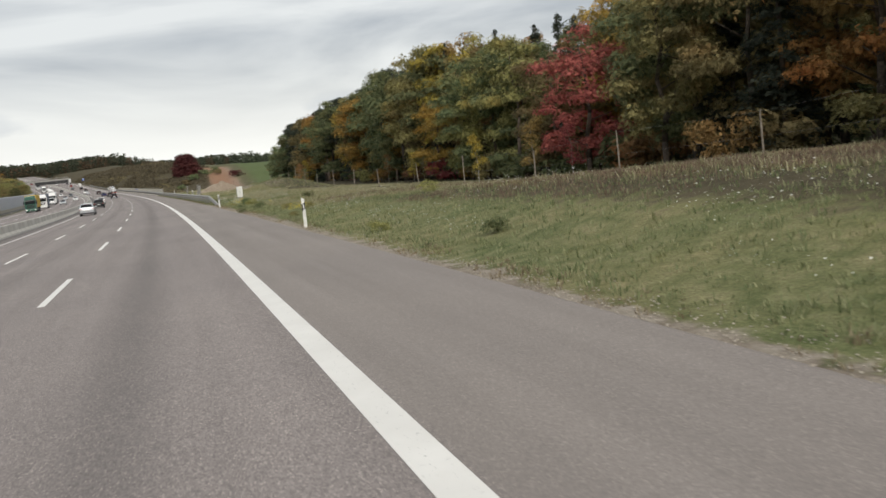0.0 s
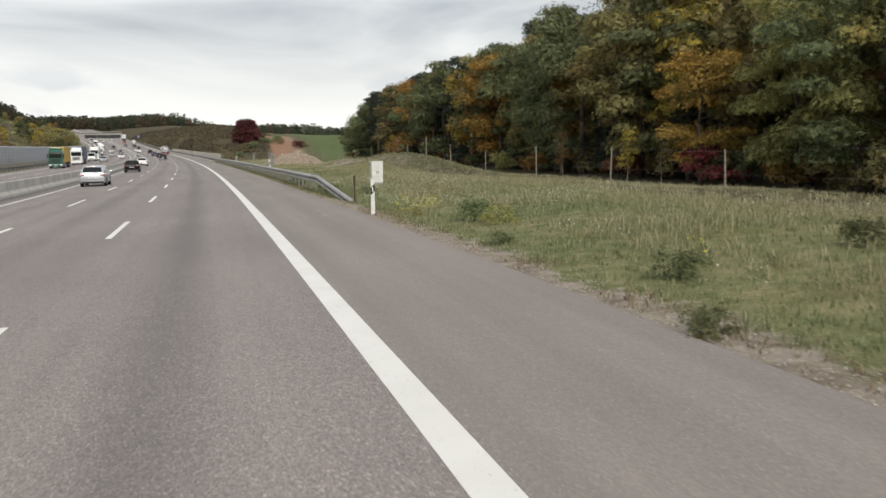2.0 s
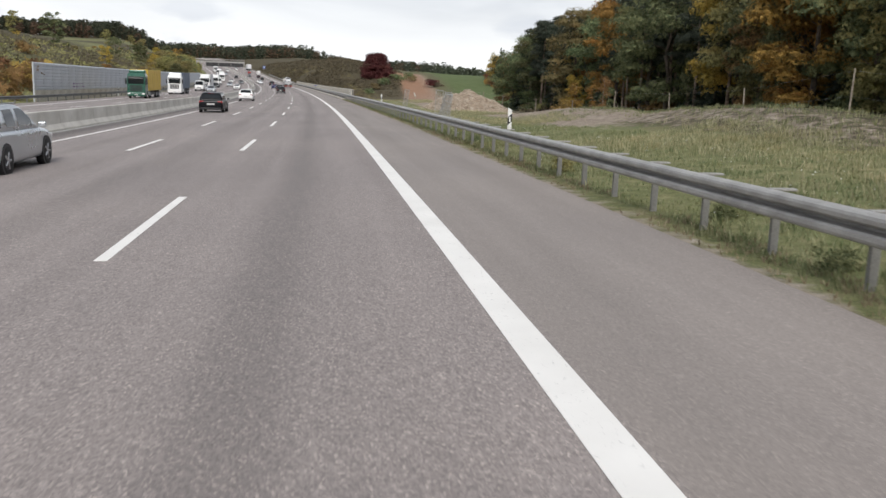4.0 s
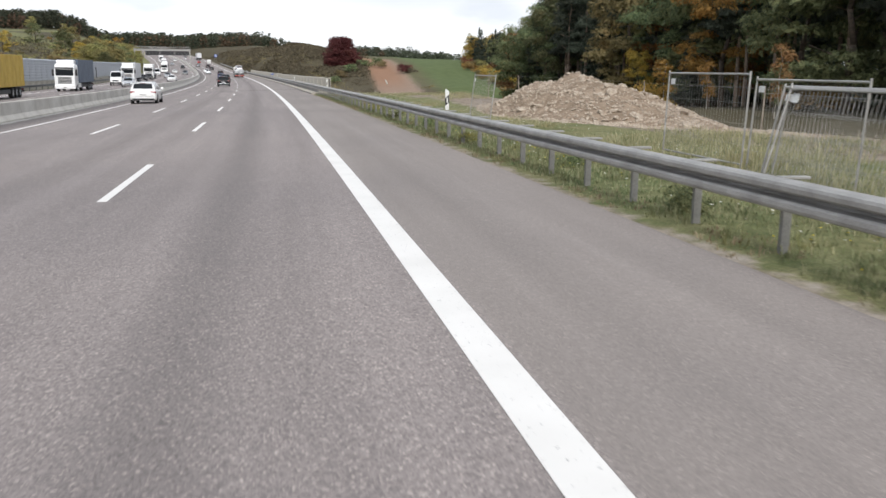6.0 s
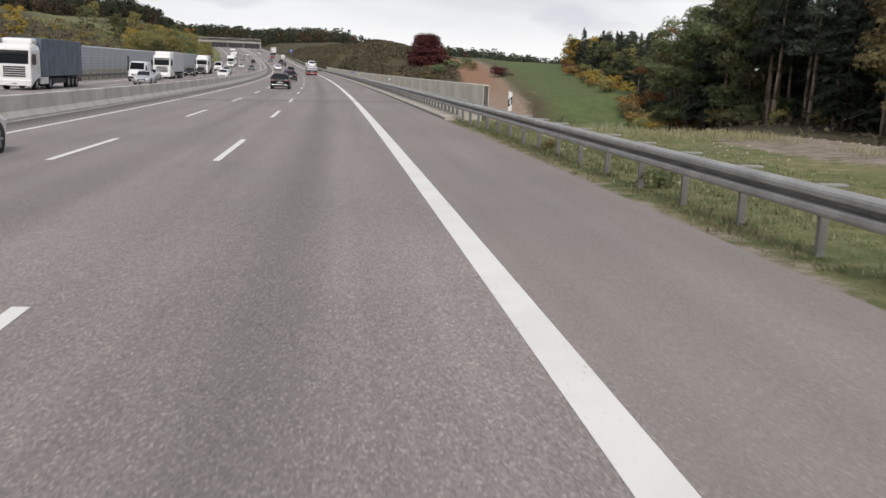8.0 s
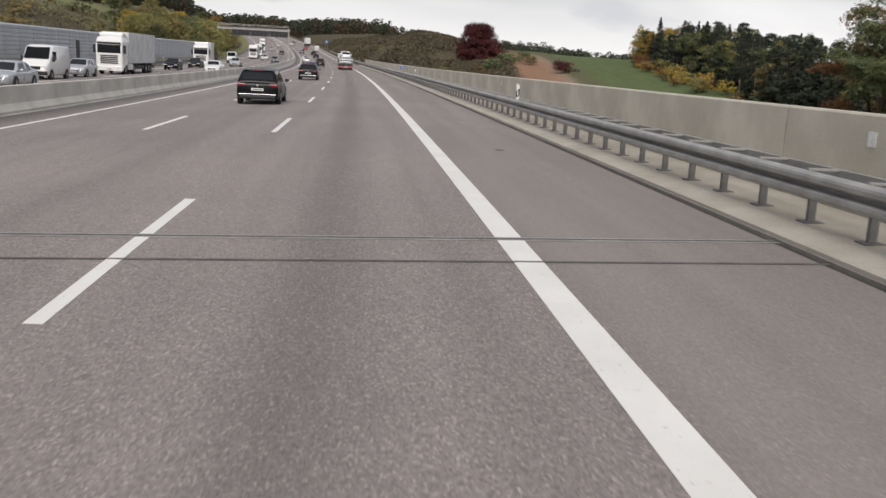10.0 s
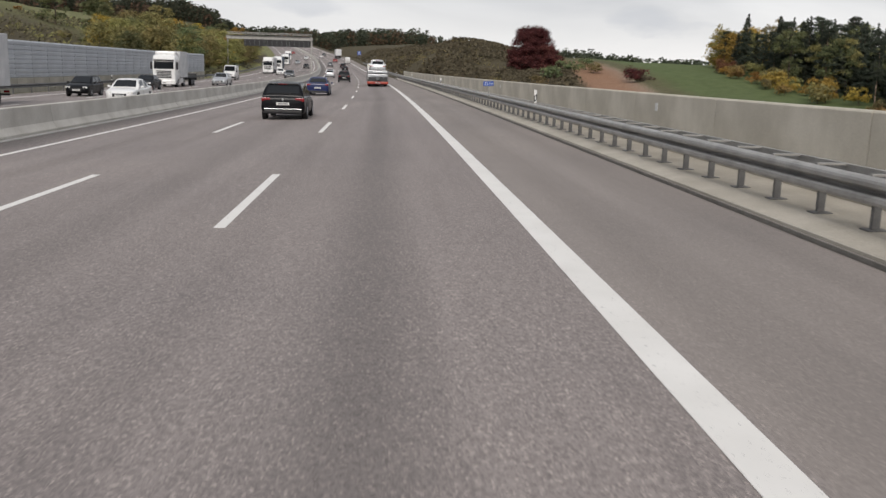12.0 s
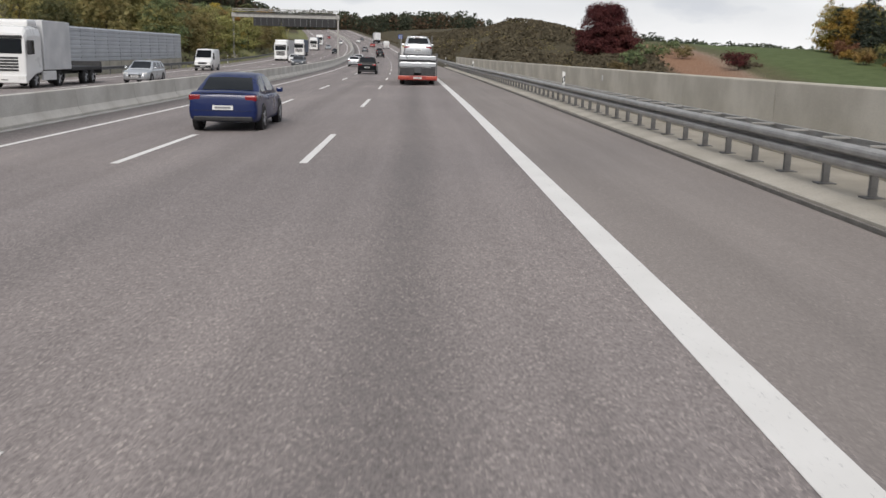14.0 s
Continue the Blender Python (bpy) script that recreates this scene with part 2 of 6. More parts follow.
def ground_mat():
    m = node_mat("grass_and_soil", (0.08, 0.1, 0.04), 0.95, 0, 0.15)
    co = object_co(m)
    a = m.node_tree.nodes.new("ShaderNodeAttribute")
    a.attribute_name = "zones"
    sep = m.node_tree.nodes.new("ShaderNodeSeparateColor")
    join(m, a.outputs["Color"], sep.inputs[0])
    n1, n2, n3 = noise_of(m, 0.35, 6, co), noise_of(m, 2.2, 6, co), noise_of(m, 22, 4, co, 0.7)
    grass = ramp(m, n2, [(0.28, (0.118, 0.134, 0.062)), (0.5, (0.196, 0.198, 0.104)), (0.72, (0.285, 0.262, 0.160))])
    grass = blend(m, 1.0, grass, ramp(m, n3, [(0.25, (0.45, 0.45, 0.42)), (0.75, (1.4, 1.4, 1.3))]), "MULTIPLY")
    grass = blend(m, 1.0, grass, ramp(m, n1, [(0.3, (0.75, 0.85, 0.75)), (0.7, (1.2, 1.1, 1.1))]), "MULTIPLY")
    dry = ramp(m, n2, [(0.3, (0.062, 0.054, 0.034)), (0.7, (0.120, 0.100, 0.063))])
    dry = blend(m, 1.0, dry, ramp(m, n3, [(0.25, (0.5, 0.5, 0.5)), (0.75, (1.35, 1.35, 1.3))]), "MULTIPLY")
    soil = ramp(m, n2, [(0.28, (0.195, 0.160, 0.122)), (0.5, (0.30, 0.255, 0.205)), (0.75, (0.41, 0.365, 0.305))])
    red = ramp(m, n2, [(0.28, (0.20, 0.105, 0.062)), (0.5, (0.30, 0.170, 0.105)), (0.75, (0.38, 0.265, 0.185))])
    soil = blend(m, a.outputs["Alpha"], soil, red)
    soil = blend(m, 1.0, soil, ramp(m, n3, [(0.25, (0.65, 0.65, 0.65)), (0.8, (1.2, 1.2, 1.2))]), "MULTIPLY")
    field = ramp(m, n1, [(0.35, (0.085, 0.112, 0.044)), (0.7, (0.118, 0.146, 0.060))])

    def edge(sock):
        t = m.node_tree.nodes.new("ShaderNodeMath")
        t.operation = "ADD"
        join(m, sock, t.inputs[0])
        sub = m.node_tree.nodes.new("ShaderNodeMath")
        sub.operation = "MULTIPLY_ADD"
        join(m, n2, sub.inputs[0])
        sub.inputs[1].default_value, sub.inputs[2].default_value = 0.9, -0.45
        join(m, sub.outputs[0], t.inputs[1])
        return ramp(m, t.outputs[0], [(0.40, (0, 0, 0)), (0.62, (1, 1, 1))])
    c = blend(m, edge(sep.outputs[1]), grass, dry)
    c = blend(m, sep.outputs[2], c, field)
    c = blend(m, edge(sep.outputs[0]), c, soil)
    join(m, c, bsdf(m).inputs["Base Color"])
    bump(m, n3, 0.6, 0.06)
    return m


def foliage(name, shades, hue=0.03, turned=0.6, cut=15.0):
    """Leaves: shades differ from clump to clump and from tree to tree; each spray is cut into small leaves."""
    m = node_mat(name, shades[1], 0.8, 0, 0.2)
    geo = m.node_tree.nodes.new("ShaderNodeNewGeometry")
    info = m.node_tree.nodes.new("ShaderNodeObjectInfo")
    c = ramp(m, geo.outputs["Random Per Island"], [(0.0, shades[0]), (0.55, shades[1]), (1.0, shades[2])])
    hs = add(m, "ShaderNodeHueSaturation")
    v = m.node_tree.nodes.new("ShaderNodeMapRange")
    v.inputs["To Min"].default_value, v.inputs["To Max"].default_value = 0.72, 1.25
    join(m, info.outputs["Random"], v.inputs["Value"])
    join(m, v.outputs[0], hs.inputs["Value"])
    h = m.node_tree.nodes.new("ShaderNodeMapRange")
    h.inputs["To Min"].default_value, h.inputs["To Max"].default_value = 0.5 - hue, 0.5 + hue
    join(m, info.outputs["Random"], h.inputs["Value"])
    join(m, h.outputs[0], hs.inputs["Hue"])
    patch = noise_of(m, 0.45, 3)
    c = blend(m, ramp(m, patch, [(0.52, (0, 0, 0)), (0.72, (turned, turned, turned))]), c, tuple(v * w for v, w in zip(shades[1], (1.4, 1.02, 0.8))))
    join(m, c, hs.inputs["Color"])
    join(m, hs.outputs[0], bsdf(m).inputs["Base Color"])
    # light that passes through the leaves
    thin = m.node_tree.nodes.new("ShaderNodeBsdfTranslucent")
    join(m, hs.outputs[0], thin.inputs[0])
    mx = m.node_tree.nodes.new("ShaderNodeMixShader")
    mx.inputs[0].default_value = 0.35
    join(m, bsdf(m).outputs[0], mx.inputs[1])
    join(m, thin.outputs[0], mx.inputs[2])
    last = mx
    if cut:
        vor = add(m, "ShaderNodeTexVoronoi", Scale=cut)
        join(m, object_co(m), vor.inputs["Vector"])
        gap = m.node_tree.nodes.new("ShaderNodeMath")
        gap.operation = "GREATER_THAN"
        gap.inputs[1].default_value = 0.54
        join(m, vor.outputs["Distance"], gap.inputs[0])
        clear = m.node_tree.nodes.new("ShaderNodeBsdfTransparent")
        last = m.node_tree.nodes.new("ShaderNodeMixShader")
        join(m, gap.outputs[0], last.inputs[0])
        join(m, mx.outputs[0], last.inputs[1])
        join(m, clear.outputs[0], last.inputs[2])
    join(m, last.outputs[0], m.node_tree.nodes["Material Output"].inputs[0])
    return m


def car_paint(name, color, metal=0.3, coat=0.45, spec=0.5):
    m = node_mat(name, color, 0.32, metal, spec)
    bsdf(m).inputs["Coat Weight"].default_value = coat
    bsdf(m).inputs["Coat Roughness"].default_value = 0.08
    d = noise_of(m, 1.4, 5)
    join(m, ramp(m, d, [(0.35, (0.25, 0.25, 0.25)), (0.7, (0.48, 0.48, 0.48))]), bsdf(m).inputs["Roughness"])
    return m


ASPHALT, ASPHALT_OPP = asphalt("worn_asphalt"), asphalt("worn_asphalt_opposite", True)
PAINT = marking_paint()
GROUND = ground_mat()
CONCRETE = grained("weathered_concrete", (0.375, 0.343, 0.288), (0.50, 0.463, 0.398), 0.8, 30, 0.9, amp=0.5)
CONCRETE_WALL = grained("parapet_concrete", (0.47, 0.432, 0.355), (0.66, 0.612, 0.52), 0.7, 26, 0.9, amp=0.35)
PRECAST = grained("pale_precast_concrete", (0.46, 0.435, 0.39), (0.64, 0.615, 0.565), 0.7, 26, 0.9, amp=0.5)
PLINTH = grained("grey_concrete", (0.27, 0.265, 0.25), (0.38, 0.37, 0.35), 1.2, 30, 0.9)
ZINC = grained("galvanised_steel", (0.30, 0.29, 0.272), (0.45, 0.437, 0.415), 2.0, 60, 0.5, 0.35, 0.05)
POST_STEEL = grained("dull_post_steel", (0.17, 0.168, 0.16), (0.27, 0.265, 0.25), 2.5, 60, 0.6, 0.3, 0.05)
ZINC_DARK = grained("weathered_steel", (0.13, 0.13, 0.13), (0.22, 0.22, 0.22), 3.0, 60, 0.55, 0.4, 0.05)
BARRIER = grained("ribbed_aluminium", (0.42, 0.44, 0.47), (0.54, 0.56, 0.59), 0.4, 20, 0.55, 0.3, 0.05)
JOINT = grained("joint_rubber", (0.07, 0.067, 0.064), (0.13, 0.122, 0.115), 4, 50, 0.8)
BITUMEN = grained("grey_bitumen", (0.19, 0.175, 0.155), (0.26, 0.24, 0.215), 4, 50, 0.85)
WHITE = grained("white_plastic", (0.62, 0.62, 0.60), (0.78, 0.78, 0.76), 3, 30, 0.5, 0, 0.03)
BLACK = grained("black_plastic", (0.015, 0.015, 0.016), (0.03, 0.03, 0.032), 6, 60, 0.5, 0, 0.03)
WOOD = grained("weathered_wood", (0.17, 0.14, 0.11), (0.30, 0.26, 0.21), 6, 50, 0.9)
RUST = grained("rusty_brown_steel", (0.05, 0.035, 0.025), (0.10, 0.065, 0.04), 8, 50, 0.85)
BARK = grained("bark", (0.045, 0.035, 0.028), (0.13, 0.10, 0.075), 5, 30, 0.95, 0, 0.5, 0.03)
PINE_BARK = grained("pine_bark", (0.15, 0.105, 0.075), (0.30, 0.23, 0.175), 4, 25, 0.95, 0, 0.5, 0.03)
BIRCH = grained("pale_bark", (0.22, 0.20, 0.17), (0.42, 0.39, 0.34), 4, 25, 0.9, 0, 0.3, 0.02)
STONE = grained("limestone_rubble", (0.27, 0.215, 0.16), (0.50, 0.43, 0.345), 1.6, 18, 0.95, 0, 0.5, 0.02)
EARTH = grained("yellow_earth", (0.205, 0.150, 0.100), (0.345, 0.262, 0.185), 1.4, 16, 0.98, 0, 0.8, 0.05)
GLASS = node_mat("tinted_glass", (0.012, 0.014, 0.016), 0.05, 0, 0.4)
TYRE = grained("tyre_rubber", (0.018, 0.018, 0.018), (0.035, 0.034, 0.033), 5, 60, 0.85)
RIM = grained("alloy_rim", (0.32, 0.32, 0.33), (0.5, 0.5, 0.51), 5, 60, 0.4, 0.7, 0.02)
RED_LENS = node_mat("red_lens", (0.20, 0.008, 0.012), 0.2)
ORANGE_LENS = node_mat("orange_reflector", (0.42, 0.075, 0.045), 0.35)
CLEAR_LENS = node_mat("clear_lens", (0.7, 0.7, 0.68), 0.15)
PLATE = node_mat("plate_white", (0.7, 0.7, 0.68), 0.45)
PLATE_INK = node_mat("faded_ink", (0.22, 0.22, 0.23), 0.5)
INK = node_mat("dark_ink", (0.03, 0.03, 0.035), 0.5)
BLUE_SIGN = grained("blue_sign_sheet", (0.01, 0.06, 0.30), (0.02, 0.09, 0.40), 4, 40, 0.4, 0, 0.0)
GREEN = foliage("green_leaves", [(0.074, 0.098, 0.050), (0.152, 0.176, 0.084), (0.255, 0.275, 0.132)])
OLIVE = foliage("olive_leaves", [(0.120, 0.112, 0.048), (0.25, 0.220, 0.092), (0.38, 0.335, 0.152)])
GOLD = foliage("golden_leaves", [(0.17, 0.118, 0.034), (0.35, 0.228, 0.058), (0.52, 0.345, 0.095)])
ORANGE = foliage("orange_leaves", [(0.125, 0.074, 0.034), (0.25, 0.145, 0.064), (0.39, 0.23, 0.108)])
DARK_RED = foliage("dark_red_leaves", [(0.060, 0.024, 0.024), (0.120, 0.040, 0.038), (0.21, 0.070, 0.062)], 0.008, 0.1)
RED = foliage("red_leaves", [(0.17, 0.055, 0.050), (0.34, 0.092, 0.085), (0.54, 0.16, 0.14)], 0.008, 0.1)
PINE = foliage("pine_needles", [(0.034, 0.044, 0.034), (0.066, 0.080, 0.058), (0.112, 0.128, 0.092)], 0.015, 0.15)
GRASS = foliage("grass_blades", [(0.115, 0.138, 0.064), (0.198, 0.215, 0.108), (0.33, 0.31, 0.19)], 0.03, 0.4, 0)
DRY = foliage("dry_stalks", [(0.150, 0.112, 0.076), (0.24, 0.186, 0.126), (0.35, 0.285, 0.195)], 0.03, 0.2, 0)
PETAL = node_mat("white_petals", (0.72, 0.72, 0.66), 0.8)
PETAL_Y = node_mat("yellow_petals", (0.62, 0.50, 0.05), 0.8)

# ================================================================ mesh helpers


def mesh_of(name, verts, faces, mat, smooth=False, uvs=None):
    me = bpy.data.meshes.new(name)
    me.from_pydata(verts, [], faces)
    me.materials.append(mat)
    if uvs is not None:
        lay = me.uv_layers.new(name="UVMap")
        idx = np.empty(len(me.loops), dtype=np.int32)
        me.loops.foreach_get("vertex_index", idx)
        lay.data.foreach_set("uv", np.asarray(uvs, dtype=np.float32)[idx].ravel())
    if smooth:
        me.polygons.foreach_set("use_smooth", [True] * len(me.polygons))
    me.update()
    return me


def bm_mesh(name, bm, mat, smooth=False):
    me = bpy.data.meshes.new(name)
    bmesh.ops.recalc_face_normals(bm, faces=bm.faces)
    if smooth:
        for f in bm.faces:
            f.smooth = True
    bm.to_mesh(me)
    bm.free()
    me.materials.append(mat)
    return me


def part(name, bm, mat, parent, label="", smooth=False, m=None):
    me = bm if isinstance(bm, bpy.types.Mesh) else bm_mesh(name, bm, mat, smooth)
    ob = new(name, me)
    ob.parent = parent
    if m is not None:
        ob.matrix_basis = m
    if label:
        tagged(ob, label)
    return ob


def box(x0, x1, y0, y1, z0, z1, bevel=0.0, bm=None, seg=2):
    own = bmesh.new()
    bmesh.ops.create_cube(own, size=1.0)
    for v in own.verts:
        v.co = Vector((x0 + (v.co.x + 0.5) * (x1 - x0), y0 + (v.co.y + 0.5) * (y1 - y0), z0 + (v.co.z + 0.5) * (z1 - z0)))
    if bevel > 0:
        bmesh.ops.bevel(own, geom=own.edges[:], offset=bevel, segments=seg, profile=0.6, affect="EDGES")
    if bm is None:
        return own
    tmp = bpy.data.meshes.new("tmp")
    own.to_mesh(tmp)
    own.free()
    bm.from_mesh(tmp)
    bpy.data.meshes.remove(tmp)
    return bm


def rod(p, q, r, n=8, bm=None, r2=None):
    bm = bm or bmesh.new()
    p, q = Vector(p), Vector(q)
    ret = bmesh.ops.create_cone(bm, cap_ends=True, segments=n, radius1=r, radius2=r if r2 is None else r2, depth=(q - p).length)
    mat = Matrix.Translation((p + q) / 2) @ (q - p).to_track_quat("Z", "Y").to_matrix().to_4x4()
    bmesh.ops.transform(bm, matrix=mat, verts=ret["verts"])
    return bm


def steps(s0, s1, step):
    n = max(1, round((s1 - s0) / step))
    return [s0 + (s1 - s0) * i / n for i in range(n + 1)]


def sweep(name, profile, s0, s1, mat, step=4.0, closed=True, smooth=False):
    """A profile of (x, z) drawn along the road; its UV is metres across and along."""
    ss, k = steps(s0, s1, step), len(profile)
    verts, uvs, faces = [], [], []
    for s in ss:
        for x, z in profile:
            verts.append(at(s, x, z))
            uvs.append((x, s))
    m = k if closed else k - 1
    for i in range(len(ss) - 1):
        for j in range(m):
            a, b = i * k + j, i * k + (j + 1) % k
            faces.append((a, b, b + k, a + k))
    if closed:
        faces.append(tuple(range(k)))
        faces.append(tuple(reversed(range((len(ss) - 1) * k, len(ss) * k))))
    me = mesh_of(name, verts, faces, mat, smooth, uvs)
    bm = bmesh.new()
    bm.from_mesh(me)
    bmesh.ops.recalc_face_normals(bm, faces=bm.faces)
    bm.to_mesh(me)
    bm.free()
    return me


def empty(name, m, label, category, group="", kind=""):
    ob = new(name)
    ob.empty_display_size = 0.2
    ob.matrix_basis = m
    return tagged(ob, label, category, group, kind)


# ================================================================ ground, one sheet to the horizon
def spaced(stops):
    out = []
    for a, b, d in stops:
        out += steps(a, b, d)[:-1]
    return out + [stops[-1][1]]


GS = spaced([(-700, -120, 60), (-120, -20, 8), (-20, 240, 2.0), (240, 480, 5), (480, 760, 8), (760, 1500, 22), (1500, 2000, 60), (2000, 4600, 200)])
GX = spaced([(-2600, -600, 200), (-600, -140, 23), (-140, -60, 6), (-60, -31.6, 2), (-31.6, 3.2, 8.7), (3.2, 14, 0.9), (14, 40, 2), (40, 130, 5), (130, 300, 15), (300, 1000, 35), (1000, 2800, 200)])


def zones(s, x):
    """Soil, dry weeds, sown field, and how rust-red the soil is."""
    soil = dry = field = rust = 0.0
    if x > 3.19 and s < 240:
        w = noise.noise((s * 0.25, 0, 0))
        soil = 0.95 * (1 - sm(x, 3.5, 4.15 + 0.9 * w + 0.55 * sm(s, 30, 45))) if s < 88 else 0.75 * (1 - sm(x, 3.3, 3.8 + 0.5 * w))
        rust = 0.12 * sm(x, 6, 9)
        dry = 0.62 * (1 - sm(s, 25, 75)) * sm(x, 6, 10) + 0.22 + 0.45 * sm(x, 11, 17)
        soil = max(soil, 0.80 * sm(s, 126, 150) * (1 - sm(s, 232, 250)) * sm(x, 9.5, 12) * (1 - sm(x, 19, 25)))
        berm = math.exp(-((x - 15) / 3.5) ** 2) * sm(s, 112, 126) * (1 - sm(s, 160, 176))
        soil, dry = max(soil, 0.55 * berm), max(dry, 0.8 * berm)
        if x > edge_x(s) + 1:
            dry, soil = 0.7, 0.25
    elif x > 3.19:
        dry = 0.95 - 0.4 * sm(x, 60, 80)
        mid = 72 + (s - 540) * 0.17
        cut = math.exp(-((x - mid) / 10.5) ** 2) * sm(s, 410, 460) * (1 - sm(s, 640, 690))
        soil = 0.95 * cut + 0.4 * hump(s, x, 700, 50, 60, 14, 1.0)
        rust = 0.4 + 0.6 * sm(s, 470, 560) * (1 - sm(x, mid + 2, mid + 9))
        field = sm(x, mid + 13, mid + 19) * sm(s, 380, 460)
    elif x < -34:
        dry = 0.62 + 0.25 * math.sin(s * 0.02) - 0.5 * (1 - sm(s, 215, 260))
        field = 0.10 * sm(-x, 70, 90)
    return soil, dry, field, rust


def build_ground():
    verts, cols, faces = [], [], []
    for s in GS:
        for x in GX:
            verts.append(land(s, x))
            cols.append(zones(s, x))
    k = len(GX)
    for i in range(len(GS) - 1):
        for j in range(k - 1):
            a = i * k + j
            faces.append((a, a + 1, a + k + 1, a + k))
    me = mesh_of("ground", verts, faces, GROUND, True)
    att = me.color_attributes.new("zones", "FLOAT_COLOR", "POINT")
    att.data.foreach_set("color", np.asarray(cols, dtype=np.float32).ravel())
    tagged(new("ground", me), "rough autumn grassland with bare yellow soil patches", "ground", kind="structure")


build_ground()

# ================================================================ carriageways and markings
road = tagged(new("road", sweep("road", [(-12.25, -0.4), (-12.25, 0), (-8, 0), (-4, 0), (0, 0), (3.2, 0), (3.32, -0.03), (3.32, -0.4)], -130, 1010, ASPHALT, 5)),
              "worn grey-brown asphalt motorway carriageway with three lanes", "road", kind="structure")
road_far = tagged(new("road_opposite", sweep("road_opposite", [(-31.2, -0.4), (-31.2, 0), (-26, 0), (-20, 0), (-13.6, 0), (-13.6, -0.4)], -130, 1010, ASPHALT_OPP, 5)),
                  "pale asphalt opposite carriageway beyond the median", "road", kind="structure")
tagged(new("median_strip", sweep("median_strip", [(-13.6, -0.4), (-13.6, 0.015), (-12.25, 0.015), (-12.25, -0.4)], -130, 1010, PLINTH, 6)),
       "grey paved median strip under the barrier", "median", kind="structure")


def line(name, xc, width, s0, s1, parent, label):
    me = sweep(name, [(xc - width / 2, 0.004), (xc - width / 2 + 0.004, 0.008), (xc + width / 2 - 0.004, 0.008), (xc + width / 2, 0.004)], s0, s1, PAINT, 5)
    return part(name, me, PAINT, parent, label)


line("edge_line", X_EDGE, 0.31, -130, 1010, road, "broad solid white edge line")
line("median_line", X_LEFT, 0.16, -130, 1010, road, "solid white line beside the median")
line("edge_line", -27.6, 0.30, -130, 1010, road_far, "broad solid white edge line")
line("median_line", -14.5, 0.16, -130, 1010, road_far, "solid white line beside the median")
dash_mesh = bm_mesh("lane_dash", box(-0.075, 0.075, 0, 6, 0.003, 0.008, 0.002, seg=1), PAINT)
for xd, par in ((X_D1, road), (X_D2, road), (-18.6, road_far), (-22.6, road_far)):
    for k in range(64):
        s = DASH0 + 18 * k
        if -130 < s < 1000:
            p, q = at(s, xd), at(s + 6, xd)
            part("lane_dash", dash_mesh, PAINT, par, m=Matrix.Translation(p) @ (q - p).to_track_quat("Y", "Z").to_matrix().to_4x4())

# ================================================================ safety rail, verge and bridge
W_BEAM = [(0.00, 0.455), (0.06, 0.460), (0.084, 0.478), (0.09, 0.51), (0.088, 0.555), (0.07, 0.578), (0.008, 0.592), (0.0, 0.615), (0.008, 0.638), (0.07, 0.652), (0.088, 0.675), (0.09, 0.72), (0.084, 0.752), (0.06, 0.770), (0.0, 0.775)]


def w_beam(x, side, h=0.0):
    """Closed outline of a W-beam whose face looks to -x (side 1) or +x (side -1)."""
    outer = [(x - side * d * 1.6, z + h) for d, z in W_BEAM]
    inner = [(x - side * d * 1.6 + side * 0.012, z + h) for d, z in reversed(W_BEAM)]
    return outer + inner


def c_post(name, z0, z1, mat):
    bm = box(-0.05, 0.05, -0.028, -0.022, z0, z1)
    box(-0.05, -0.044, -0.022, 0.03, z0, z1, bm=bm)
    box(0.044, 0.05, -0.022, 0.03, z0, z1, bm=bm)
    return bm_mesh(name, bm, mat)


RAIL_X = 3.93
RAIL_0, BRIDGE_0, BRIDGE_1 = 94.0, 236.0, 470.0
rail = empty("guard_rail", Matrix(), "galvanised steel guard rail on posts along the grass verge", "guard rail")
part("rail_beam", sweep("rail_beam", w_beam(RAIL_X, 1), RAIL_0, BRIDGE_0, ZINC, 3, smooth=False), ZINC, rail, "corrugated steel beam")


def down_end():
    """The beam's end, bent down into the ground."""
    k, verts, faces = len(w_beam(0, 1)), [], []
    n = 14
    for i in range(n + 1):
        t = i / n
        s = 83.4 + (RAIL_0 - 83.4) * t
        drop = -0.74 * (1 - min(1.0, t / 0.9))
        for x, z in w_beam(RAIL_X + 0.16 * (1 - t), 1):
            verts.append(at(s, x, z + drop))
    for i in range(n):
        for j in range(k):
            a, b = i * k + j, i * k + (j + 1) % k
            faces.append((a, b, b + k, a + k))
    return mesh_of("end_beam", verts, faces, ZINC)


part("end_beam", down_end(), ZINC, rail, "beam end bent down into the ground")
post_mesh = c_post("rail_post", -0.5, 0.70, POST_STEEL)
arm_mesh = bm_mesh("spacer", box(0.0, 0.34, -0.06, 0.06, 0.750, 0.782, 0.006, seg=1), ZINC)
for s in steps(RAIL_0 + 1, BRIDGE_0 - 1, 2.0):
    m = place(s, RAIL_X + 0.12)
    part("rail_post", post_mesh, POST_STEEL, rail, m=m)
    part("spacer", arm_mesh, ZINC, rail, m=place(s, RAIL_X))

